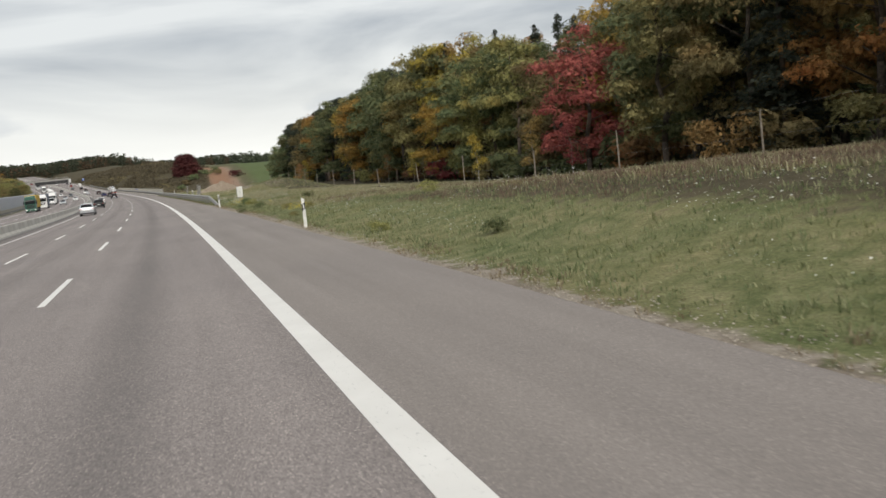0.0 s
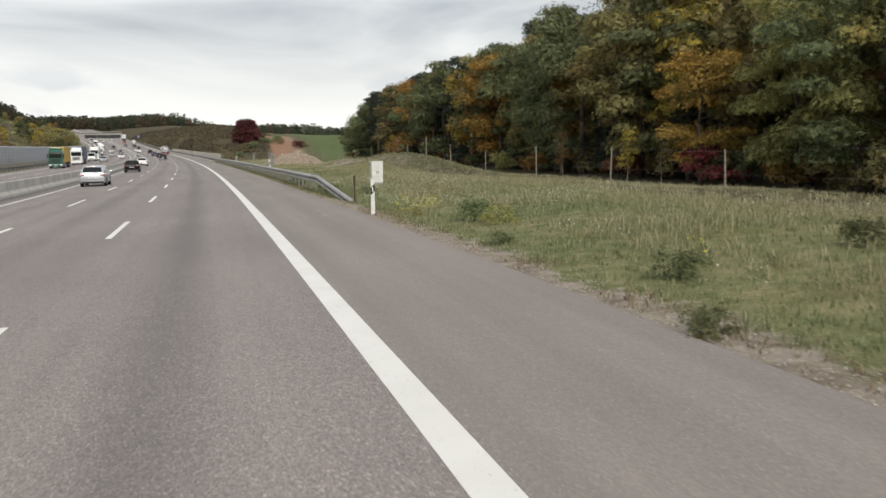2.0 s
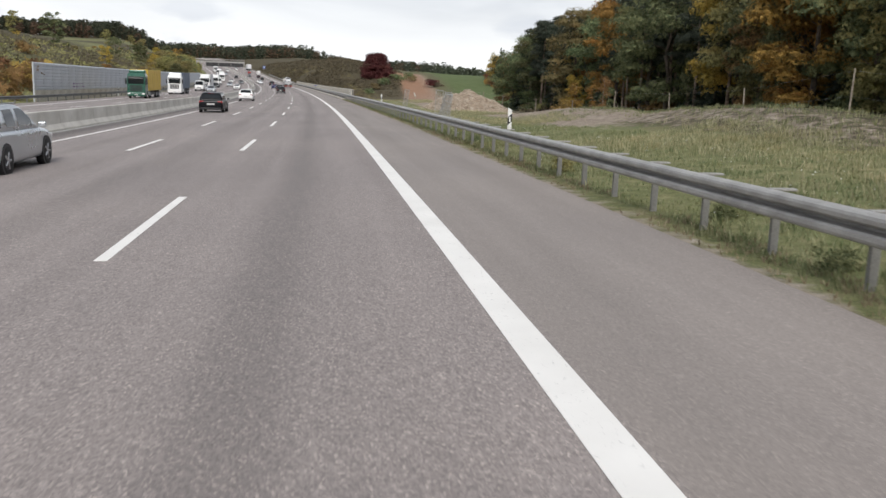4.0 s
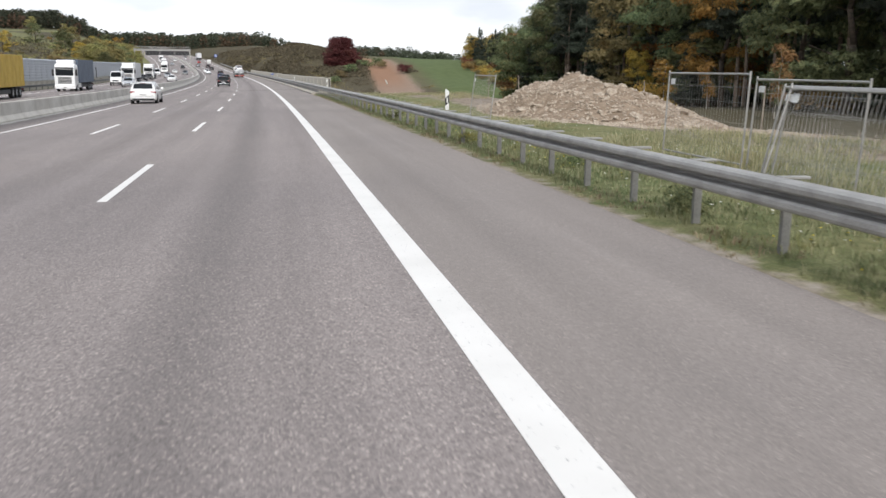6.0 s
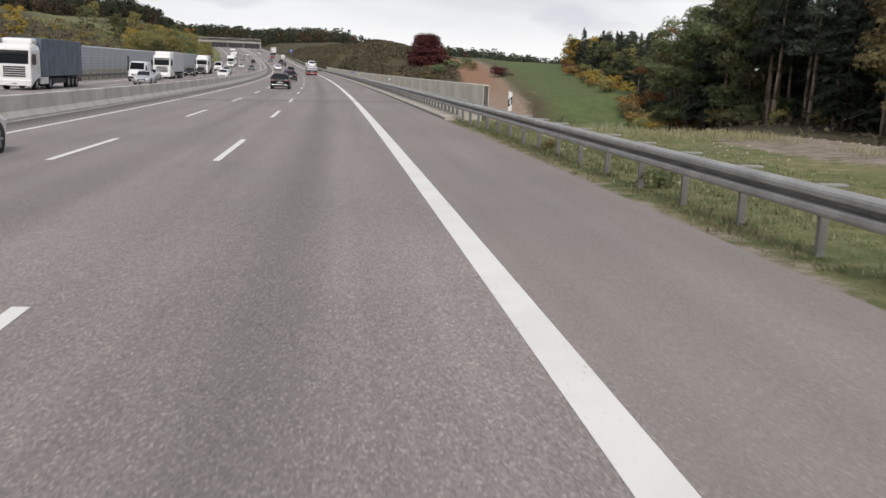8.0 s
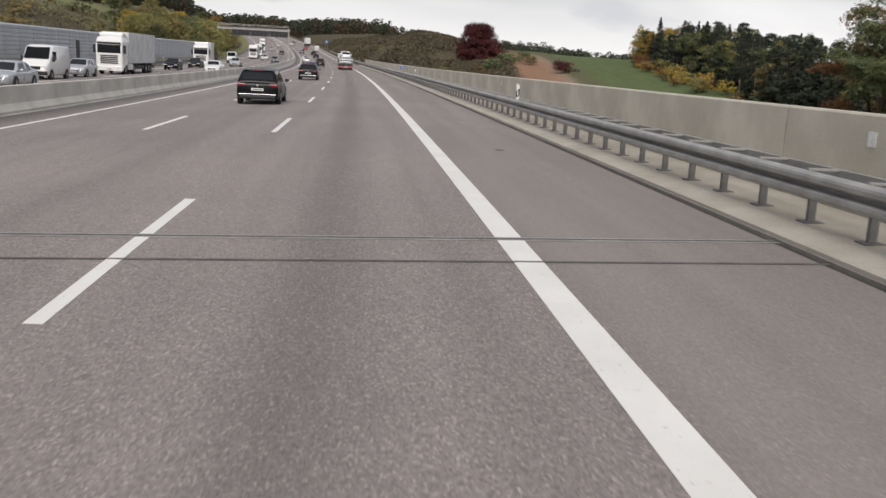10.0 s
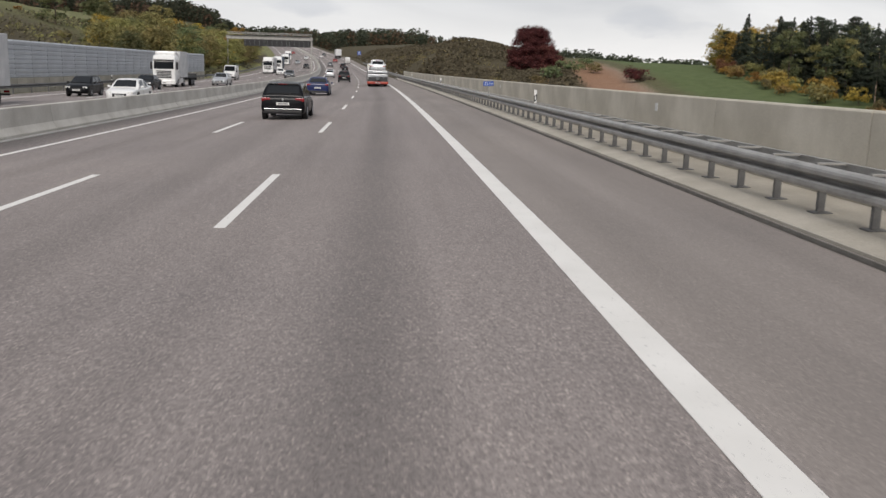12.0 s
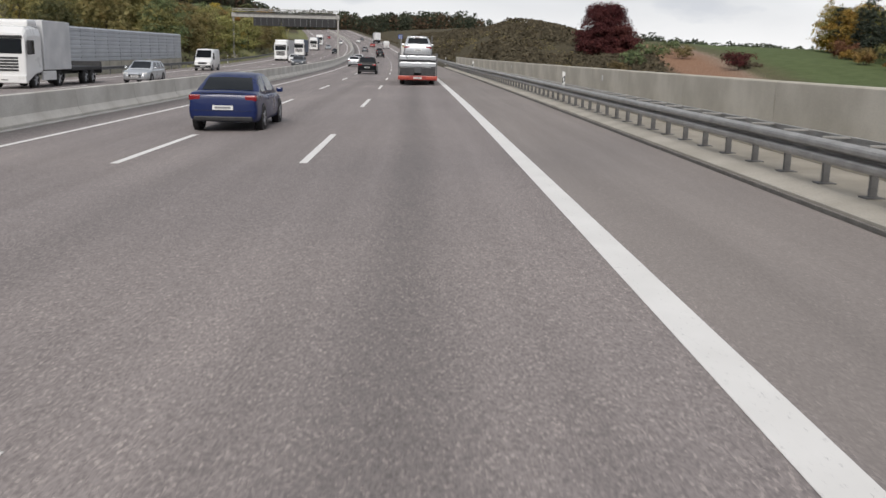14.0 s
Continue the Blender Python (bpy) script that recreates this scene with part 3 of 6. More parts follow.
brail = empty("bridge_rail", Matrix(), "steel double guard rail bolted to the bridge kerb", "guard rail")
part("rail_beam", sweep("rail_beam", w_beam(RAIL_X, 1), BRIDGE_0, 640, ZINC, 3), ZINC, brail, "corrugated steel beam")
part("rear_beam", sweep("rear_beam", [(RAIL_X + 0.40, 0.60), (RAIL_X + 0.40, 0.785), (RAIL_X + 0.47, 0.785), (RAIL_X + 0.47, 0.60)], BRIDGE_0, 640, ZINC, 3), ZINC, brail, "dull steel box beam")
bpost = c_post("rail_post", 0.12, 0.74, ZINC_DARK)
plate_mesh = bm_mesh("base_plate", box(-0.13, 0.13, -0.11, 0.11, 0.119, 0.137, 0.004, seg=1), ZINC_DARK)
ladder = bm_mesh("spacer", box(0.0, 0.46, -0.035, 0.035, 0.768, 0.80, 0.005, seg=1), ZINC)
for s in steps(BRIDGE_0 + 0.7, BRIDGE_1, 1.36):
    part("rail_post", bpost, ZINC_DARK, brail, m=place(s, RAIL_X + 0.12))
    part("base_plate", plate_mesh, ZINC_DARK, brail, m=place(s, RAIL_X + 0.12))
    part("spacer", ladder, ZINC, brail, m=place(s, RAIL_X))
for s in steps(BRIDGE_1 + 2, 638, 4):
    part("rail_post", post_mesh, ZINC, brail, m=place(s, RAIL_X + 0.12))

kerb = tagged(new("kerb_walkway", sweep("kerb_walkway", [(3.43, -0.6), (3.43, 0.045), (3.46, 0.06), (3.86, 0.12), (5.03, 0.12), (5.03, -0.6)], BRIDGE_0, BRIDGE_1, CONCRETE, 4)),
              "pale concrete bridge kerb and service walkway", "kerb", kind="structure")
part("gutter_seam", sweep("gutter_seam", [(3.385, -0.05), (3.385, 0.006), (3.425, 0.006), (3.425, -0.05)], BRIDGE_0, BRIDGE_1, BITUMEN, 4), BITUMEN, kerb, "dark bitumen seam along the kerb")
parapet = tagged(new("bridge_parapet", sweep("bridge_parapet", [(5.08, -0.7), (5.08, 1.40), (5.27, 1.40), (5.27, -0.7)], BRIDGE_0, BRIDGE_1, JOINT, 4)),
                 "stained concrete bridge parapet wall with panel joints", "parapet", kind="structure")
tagged(new("bridge_deck", sweep("bridge_deck", [(-31.4, -1.6), (-31.4, -0.42), (5.3, -0.42), (5.3, -1.6)], BRIDGE_0 + 1, BRIDGE_1 - 1, PLINTH, 6)), "grey concrete bridge deck under the road", "bridge", kind="structure")


def parapet_panel():
    bm = bmesh.new()
    ring = [(0.0, 0.10), (0.0, 1.42), (0.02, 1.45), (0.23, 1.45), (0.25, 1.42), (0.25, 0.10)]
    a = [bm.verts.new((x, 0.010, z)) for x, z in ring]
    b = [bm.verts.new((x, 5.990, z)) for x, z in ring]
    for i in range(len(ring)):
        bm.faces.new((a[i], a[(i + 1) % len(ring)], b[(i + 1) % len(ring)], b[i]))
    bm.faces.new(a)
    bm.faces.new(b)
    return bm_mesh("wall_panel", bm, CONCRETE_WALL)


def along(s, x, length):
    p, q = at(s, x), at(s + length, x)
    return Matrix.Translation(p) @ (q - p).to_track_quat("Y", "Z").to_matrix().to_4x4()


pp = parapet_panel()
for k in range(39):
    part("wall_panel", pp, CONCRETE_WALL, parapet, m=along(BRIDGE_0 + 6 * k, 5.05, 6))
tab = bm_mesh("marker_plate", box(-0.012, 0.0, -0.1, 0.1, 1.02, 1.22, 0.004, seg=1), WHITE)
for s in (257.6, 288, 318, 347.6, 378, 408):
    part("marker_plate", tab, WHITE, parapet, "small white marker plate", m=place(s, 5.045))

# expansion joint across the bridge
for s, w, lab in ((255.15, 0.05, "narrow dark sealed seam"), (256.3, 0.09, "steel expansion joint")):
    bar = empty("expansion_joint", Matrix(), lab + " across the carriageway", "expansion joint", "bridge joints", "structure")
    part("rubber_seam", sweep("rubber_seam", [(-12.2, 0.004), (-12.2, 0.011), (3.3, 0.011), (3.3, 0.004)], s, s + w, JOINT, 1), JOINT, bar)
    if w > 0.07:
        for d in (-0.035, w + 0.003):
            part("steel_edge", sweep("steel_edge", [(-12.2, 0.004), (-12.2, 0.013), (3.3, 0.013), (3.3, 0.004)], s + d, s + d + 0.03, ZINC, 1), ZINC, bar)

# ================================================================ median barrier of concrete segments
barrier = empty("median_barrier", Matrix(), "weathered precast concrete median barrier in segments", "concrete barrier", kind="structure")


def barrier_segment():
    bm = bmesh.new()
    ring = [(-0.30, 0.0), (-0.30, 0.08), (-0.16, 0.30), (-0.10, 0.84), (-0.08, 0.86), (0.08, 0.86), (0.10, 0.84), (0.16, 0.30), (0.30, 0.08), (0.30, 0.0)]
    rows = [[bm.verts.new((x * k, y, z)) for x, z in ring] for y, k in ((0.02, 0.96), (0.05, 1.0), (5.95, 1.0), (5.98, 0.96))]
    n = len(ring)
    for r0, r1 in zip(rows, rows[1:]):
        for i in range(n):
            bm.faces.new((r0[i], r0[(i + 1) % n], r1[(i + 1) % n], r1[i]))
    bm.faces.new(rows[0])
    bm.faces.new(rows[-1])
    return bm_mesh("barrier_segment", bm, PRECAST)


seg_mesh = barrier_segment()
for k in range(178):
    part("barrier_segment", seg_mesh, PRECAST, barrier, m=along(-70 + 6 * k, -12.85, 6) @ Matrix.Translation((0, 0, 0.012)))

# ================================================================ far side: rail, noise barrier, gantry
frail = empty("far_guard_rail", Matrix(), "dull steel guard rail beside the opposite carriageway", "guard rail")
part("rail_beam", sweep("rail_beam", w_beam(-30.9, -1), 60, 640, ZINC_DARK, 5), ZINC_DARK, frail)
fpost = c_post("rail_post", -0.4, 0.74, ZINC_DARK)
for s in steps(62, 638, 4):
    part("rail_post", fpost, ZINC_DARK, frail, m=place(s, -31.02))

nb = empty("noise_barrier", Matrix(), "tall ribbed grey aluminium noise barrier on a concrete plinth", "noise barrier", kind="structure")


def noise_panel():
    bm = bmesh.new()
    ring, z, k = [], 0.02, 0
    while z < 2.9:
        ring += [(0.0, z), (0.06, z + 0.025), (0.06, z + 0.26), (0.0, z + 0.32)]
        z += 0.40
    top = z
    ring += [(-0.12, top), (-0.12, 0.02)]
    a = [bm.verts.new((x, 0.06, zz)) for x, zz in ring]
    b = [bm.verts.new((x, 3.94, zz)) for x, zz in ring]
    n = len(ring)
    for i in range(n):
        bm.faces.new((a[i], a[(i + 1) % n], b[(i + 1) % n], b[i]))
    bm.faces.new(a)
    bm.faces.new(b)
    return bm_mesh("panel", bm, BARRIER)


np_mesh = noise_panel()
nb_post = bm_mesh("steel_post", box(-0.11, 0.05, -0.06, 0.06, -0.5, 4.40, 0.01, seg=1), BARRIER)
nb_base = bm_mesh("plinth", box(-0.14, 0.10, 0.06, 3.94, -0.6, 1.2, 0.015, seg=1), CONCRETE)
for k in range(66):
    s = 208 + 4 * k
    m = along(s, -33.0, 4)
    part("panel", np_mesh, BARRIER, nb, m=m @ Matrix.Translation((0, 0, 1.2)))
    part("plinth", nb_base, PLINTH, nb, m=m)
    part("steel_post", nb_post, BARRIER, nb, m=m)
for s in (355.0,):
    door = part("escape_door", box(0.045, 0.11, -0.6, 0.6, 0.95, 3.3, 0.01), BLACK, nb, "dark steel escape door", m=place(s, -33.0))
    part("door_handle", rod((0.11, 0.35, 1.95), (0.17, 0.35, 1.95), 0.02), ZINC, door)
# spray-painted scrawl, drawn as plain strokes
VIOLET = node_mat("violet_spray", (0.16, 0.05, 0.20), 0.7)
for k, (dy, z, h, w) in enumerate(((0, 0.9, 1.3, 0.18), (0.6, 1.1, 1.0, 0.2), (1.3, 0.8, 1.5, 0.16), (2.1, 1.2, 0.9, 0.25), (3.0, 0.9, 1.4, 0.16), (4.2, 1.0, 1.1, 0.2), (5.1, 0.8, 1.3, 0.18), (6.3, 1.1, 0.8, 0.3))):
    part("paint_stroke", box(0.05, 0.054, -w, w, z, z + h, 0.0), VIOLET, nb, "violet sprayed paint stroke", m=place(226 + dy, -33.0) @ pose(0, 0, 0, (k % 3 - 1) * 9, 0, 0))


def gantry():
    g = empty("sign_gantry", place(537, -14.6), "grey steel sign gantry across the opposite carriageway", "gantry")
    span = 21.6
    for x in (0, -span):
        part("column", box(x - 0.20, x + 0.20, -0.24, 0.24, -0.6, 8.9, 0.03), ZINC, g)
        part("footing", box(x - 0.6, x + 0.6, -0.6, 0.6, -0.7, 0.35, 0.04), PLINTH, g)
    part("cross_beam", box(-span - 0.3, 0.3, -0.6, 0.6, 8.05, 8.95, 0.05), ZINC, g, "pale steel box beam")
    part("walkway", box(-span + 0.3, -0.3, -1.0, 1.0, 8.96, 9.02), ZINC_DARK, g)
    for z in (9.38, 9.72):
        part("handrail", box(-span, 0, -1.0, -0.93, z, z + 0.07), ZINC, g)
        part("handrail", box(-span, 0, 0.93, 1.0, z, z + 0.07), ZINC, g)
    stake = bm_mesh("rail_stake", box(-0.03, 0.03, -0.99, -0.94, 9.02, 9.75), ZINC)
    for i in range(15):
        part("rail_stake", stake, ZINC, g, m=Matrix.Translation((-span * i / 14, 0, 0)))
    for x0, w in ((-17.4, 5.6), (-11.7, 5.6), (-6.0, 5.7)):
        p = part("sign_box", box(x0, x0 + w, -0.75, -0.35, 6.35, 8.10, 0.04), BLACK, g, "dark back of a sign box")
        for i in range(5):
            part("rib", box(x0 + 0.3 + 1.22 * i, x0 + 0.36 + 1.22 * i, -0.80, -0.75, 6.4, 8.0), ZINC_DARK, p)
    return g


gantry()

# ================================================================ roadside furniture


def delineator_proto(foot):
    d = empty("delineator_post", Matrix(), "white plastic delineator post with a slanted black band", "delineator post", "delineators beside the road")
    ring = [(-0.06, -0.05), (0.06, -0.05), (0.045, 0.05), (0.0, 0.065), (-0.045, 0.05)]

    def prism(z0, z1, tilt0, tilt1, k=1.0):
        bm = bmesh.new()
        a = [bm.verts.new((x * k, y * k, z0 + tilt0 * x)) for x, y in ring]
        b = [bm.verts.new((x * k, y * k, z1 + tilt1 * x)) for x, y in ring]
        for i in range(5):
            bm.faces.new((a[i], a[(i + 1) % 5], b[(i + 1) % 5], b[i]))
        bm.faces.new(a)
        bm.faces.new(b)
        return bm
    part("shaft", prism(foot, 0.62, 0, 0.9), WHITE, d)
    part("black_band", prism(0.62, 0.86, 0.9, 0.9), BLACK, d, "slanted black band")
    part("cap", prism(0.86, 1.05, 0.9, -0.6), WHITE, d)
    part("reflector", box(-0.02, 0.02, -0.056, -0.048, 0.66, 0.82, 0.003, seg=1), CLEAR_LENS, d, "pale upright reflector")
    return d


d0 = delineator_proto(-0.25)
d0.matrix_basis = place(32.8, 3.62, 0.0)
for s, x, z in ((76.7, 3.58, 0.0), (486, 4.6, 0.1), (-18, 3.62, 0.0)):
    copy_thing(d0, place(s, x, z))
# short ones stand on the guard rail's spacers
d1 = delineator_proto(0.45)
tagged(d1, "short white delineator post fixed on the guard rail")
d1.matrix_basis = place(125, 4.10, 0.33)
for s, z in ((175.6, 0.33), (225.5, 0.33), (278.6, 0.24), (330.5, 0.24), (381, 0.24), (431, 0.24)):
    copy_thing(d1, place(s, 4.10, z))
for s in (250, 300, 350, 400, 450, 500):
    copy_thing(d0, place(s, -31.5, 0.25, 180))

km = empty("kilometre_sign", place(342.6, 3.80, 0.12, 0) @ pose(0, 0, 0, 0, -4, 0), "small blue kilometre sign on a thin steel post", "sign")
part("post", rod((0, 0, 0), (0, 0, 1.28), 0.022), ZINC, km)
part("foot_plate", box(-0.09, 0.09, -0.09, 0.09, 0.0, 0.015), ZINC, km)
face = part("sign_face", box(-0.27, 0.27, -0.035, -0.02, 1.12, 1.36, 0.012), BLUE_SIGN, km, "blue sheet with white numerals")


def lettering(txt, size, m, parent, mat):
    cu = bpy.data.curves.new("numeral", "FONT")
    cu.body, cu.size, cu.extrude, cu.align_x, cu.align_y = txt, size, 0.002, "CENTER", "CENTER"
    cu.materials.append(mat)
    ob = new("numeral", cu)
    ob.parent = parent
    ob.matrix_basis = m
    return ob


lettering("223", 0.22, pose(-0.05, -0.038, 1.24, 90), face, WHITE)
lettering("0", 0.16, pose(0.19, -0.038, 1.235, 90), face, WHITE)

cab = empty("control_cabinet", place(94.3, 7.1, 0.0, 4, True), "pale grey roadside control cabinet standing in grass", "cabinet")
part("plinth", box(-0.27, 0.27, -0.17, 0.17, -0.3, 0.16, 0.01), PLINTH, cab)
cb = part("body", box(-0.29, 0.29, -0.19, 0.19, 0.16, 1.18, 0.012), WHITE, cab)
part("lid", box(-0.315, 0.315, -0.215, 0.215, 1.18, 1.24, 0.02), WHITE, cab, "overhanging pale lid")
for x0 in (-0.27, 0.005):
    dr = part("door", box(x0, x0 + 0.265, -0.205, -0.191, 0.20, 1.14, 0.004), WHITE, cab)
    part("handle", box(x0 + (0.21 if x0 < 0 else 0.03), x0 + (0.235 if x0 < 0 else 0.055), -0.22, -0.205, 0.62, 0.76, 0.004), BLACK, dr, "black latch")

bp = empty("brown_stake", place(83.6, 4.15, 0, 0, True), "thin rusty brown steel stake in the verge", "stake")
part("shaft", box(-0.035, 0.035, -0.02, 0.02, -0.3, 0.98, 0.006), RUST, bp)
part("cap", box(-0.042, 0.042, -0.027, 0.027, 0.98, 1.03, 0.006), RUST, bp)

# game fence: wooden stakes with wires
fence = empty("game_fence", Matrix(), "tall weathered wooden fence stakes with thin wires", "fence")
rng = random.Random(4)
prev = None
for k, s in enumerate(steps(8, 236, 10.5)):
    x = 19.5 + 1.2 * math.sin(s * 0.05) + rng.uniform(-0.3, 0.3)
    p = land(s, x)
    lean = Vector((rng.uniform(-0.12, 0.12), rng.uniform(-0.12, 0.12), 0))
    top = p + lean + Vector((0, 0, rng.uniform(1.75, 2.25)))
    part("stake", rod(p - Vector((0, 0, 0.4)), top, 0.05, 7, r2=0.035), WOOD, fence)
    if prev:
        for f in (0.45, 0.95):
            part("wire", rod(prev[0].lerp(prev[1], f), p.lerp(top, f), 0.0022, 4), ZINC, fence)
    prev = (p, top)


def mesh_fence(s, x, rz, lean, drop=0.0, h=1.85):
    f = empty("site_fence_panel", place(s, x, -drop, rz, True) @ pose(0, 0, 0, lean, 0, 0), "portable galvanised construction fence panel", "fence panel", "construction fence")
    for a, b in (((0, 0, 0.0), (0, 0, h + 0.06)), ((3.4, 0, 0.0), (3.4, 0, h + 0.06)), ((0, 0, h), (3.4, 0, h)), ((0, 0, 0.12), (3.4, 0, 0.12))):
        part("frame_tube", rod(a, b, 0.021, 8), ZINC, f)
    bm = bmesh.new()
    for i in range(1, 30):
        rod((3.4 * i / 30, 0, 0.12), (3.4 * i / 30, 0, h), 0.0022, 4, bm)
    for z in (0.5, 0.9, 1.3, 1.6):
        rod((0, 0.005, z), (3.4, 0.005, z), 0.0022, 4, bm)
    part("wire_mesh", bm, ZINC, f)
    part("maker_label", box(3.08, 3.28, 0.006, 0.012, h - 0.24, h - 0.12), WHITE, f, "small white label plate")
    return f


mesh_fence(181.3, 6.9, 90, 7)
mesh_fence(164.4, 7.7, 91, 2)
mesh_fence(161.0, 7.75, 89, 3, 0.12)
for s, x, lean in ((159.5, 7.42, 9), (159.65, 7.30, 12), (159.4, 7.18, 15)):
    mesh_fence(s, x, 90, lean, 0.1, 1.75)
# bleached boards lying on the building soil
for s, x, rz, ln in ((173.5, 11.2, 70, 1.9), (176, 12.0, 25, 1.4), (171.5, 12.6, 100, 2.3)):
    bd = empty("wooden_board", place(s, x, 0.04, rz, True), "bleached wooden board lying on bare soil", "board", "boards on the building site")
    part("plank", box(-ln / 2, ln / 2, -0.08, 0.08, 0.0, 0.035, 0.004, seg=1), WOOD, bd)

# blue motorway sign far ahead
bs = empty("blue_direction_sign", place(706, 6.8, 0, 0, True), "small blue motorway sign on two grey posts", "sign")
for x in (-0.5, 0.5):
    part("post", rod((x, 0, -0.5), (x, 0, 3.9), 0.05), ZINC, bs)
part("sign_face", box(-0.8, 0.8, -0.10, -0.06, 2.2, 3.9, 0.02), BLUE_SIGN, bs)
for z, w in ((3.5, 0.5), (3.05, 0.4), (2.6, 0.55)):
    part("writing_bar", box(-w, w, -0.108, -0.102, z - 0.09, z + 0.09), WHITE, bs, "plain white bar of writing")

# concrete drainage chute down the soil cutting
ch = empty("drainage_chute", Matrix(), "pale concrete drainage chute on the bare soil slope", "chute")
for k in range(5):
    a, b = land(540 - 3 * k, 68.8 - 0.55 * k), land(537.2 - 3 * k, 68.3 - 0.55 * k)
    part("chute_block", box(-0.3, 0.3, 0, (b - a).length, 0.0, 0.28, 0.02), CONCRETE, ch, m=Matrix.Translation(a) @ (b - a).to_track_quat("Y", "Z").to_matrix().to_4x4())

# ================================================================ trees and bushes
def leaf_mesh(name, pts, size, mat, seed, flat=0.35, normals=None):
    """Many small rhombic leaf sprays, one at each point; they lie along the crown's skin where normals are given."""
    r = np.random.RandomState(seed)
    n = len(pts)
    a = r.normal(size=(n, 3))
    if normals is None:
        a[:, 2] *= flat
        a /= np.linalg.norm(a, axis=1)[:, None]
        b = np.cross(a, r.normal(size=(n, 3)))
    else:
        q = np.asarray(normals) + r.normal(size=(n, 3)) * 0.42
        q[:, 2] += 0.25
        a = np.cross(q, a)
        a /= np.linalg.norm(a, axis=1)[:, None]
        b = np.cross(q, a)
    b /= np.linalg.norm(b, axis=1)[:, None]
    k = (size * r.uniform(0.55, 1.45, n))[:, None]
    c = np.asarray(pts)
    sag = np.zeros((n, 3))
    sag[:, 2] = -0.25 * k[:, 0]
    v = np.empty((n, 4, 3))
    v[:, 0], v[:, 1], v[:, 2], v[:, 3] = c - a * k, c + b * k * 0.6, c + a * k + sag, c - b * k * 0.6
    idx = np.arange(n * 4).reshape(n, 4)
    return mesh_of(name, v.reshape(-1, 3).tolist(), idx.tolist(), mat)


def lobed_points(r, lobes, n):
    """Points on and just inside the skins of several ellipsoids, more of them above; and the skins' normals."""
    w = np.array([l[1] ** 2 for l in lobes])
    pick = r.choice(len(lobes), n, p=w / w.sum())
    d = r.normal(size=(n, 3))
    d /= np.linalg.norm(d, axis=1)[:, None]
    d[:, 2] = np.where(d[:, 2] < -0.35, -d[:, 2] * 0.6, d[:, 2])
    rad = r.uniform(0.30, 1.25, n) ** 0.6
    out = np.empty((n, 3))
    for i, (c, q, qz) in enumerate(lobes):
        m = pick == i
        out[m] = np.array(c) + d[m] * rad[m][:, None] * np.array([q, q, qz])
    return out, d


def trunk_mesh(name, h, r0, mat, rnd, limbs=6, from_z=0.3, bend=0.05, reach=1.0):
    bm = bmesh.new()
    p, n = Vector((0, 0, -0.4)), 6
    pts = [p]
    for i in range(1, n + 1):
        pts.append(Vector((rnd.uniform(-1, 1) * bend * h * i / n, rnd.uniform(-1, 1) * bend * h * i / n, h * i / n)))
    for i in range(n):
        rod(pts[i], pts[i + 1], r0 * (1 - 0.8 * i / n), 7, bm, r0 * (1 - 0.8 * (i + 1) / n))
    for i in range(limbs):
        t = from_z + (0.92 - from_z) * i / max(1, limbs - 1)
        k = min(n - 1, int(t * n))
        o = pts[k].lerp(pts[k + 1], t * n - k)
        a = rnd.uniform(0, 6.28)
        ln = reach * h * rnd.uniform(0.16, 0.3) * (1.15 - 0.6 * t)
        q = o + Vector((math.cos(a) * ln, math.sin(a) * ln, ln * rnd.uniform(0.3, 0.8)))
        rod(o, q, r0 * 0.34 * (1 - 0.6 * t), 5, bm, r0 * 0.08)
    return bm_mesh(name, bm, mat, True)


CROWNS = {"green": GREEN, "olive": OLIVE, "gold": GOLD, "orange": ORANGE, "red": RED, "maroon": DARK_RED, "pine": PINE}
TREES = {}


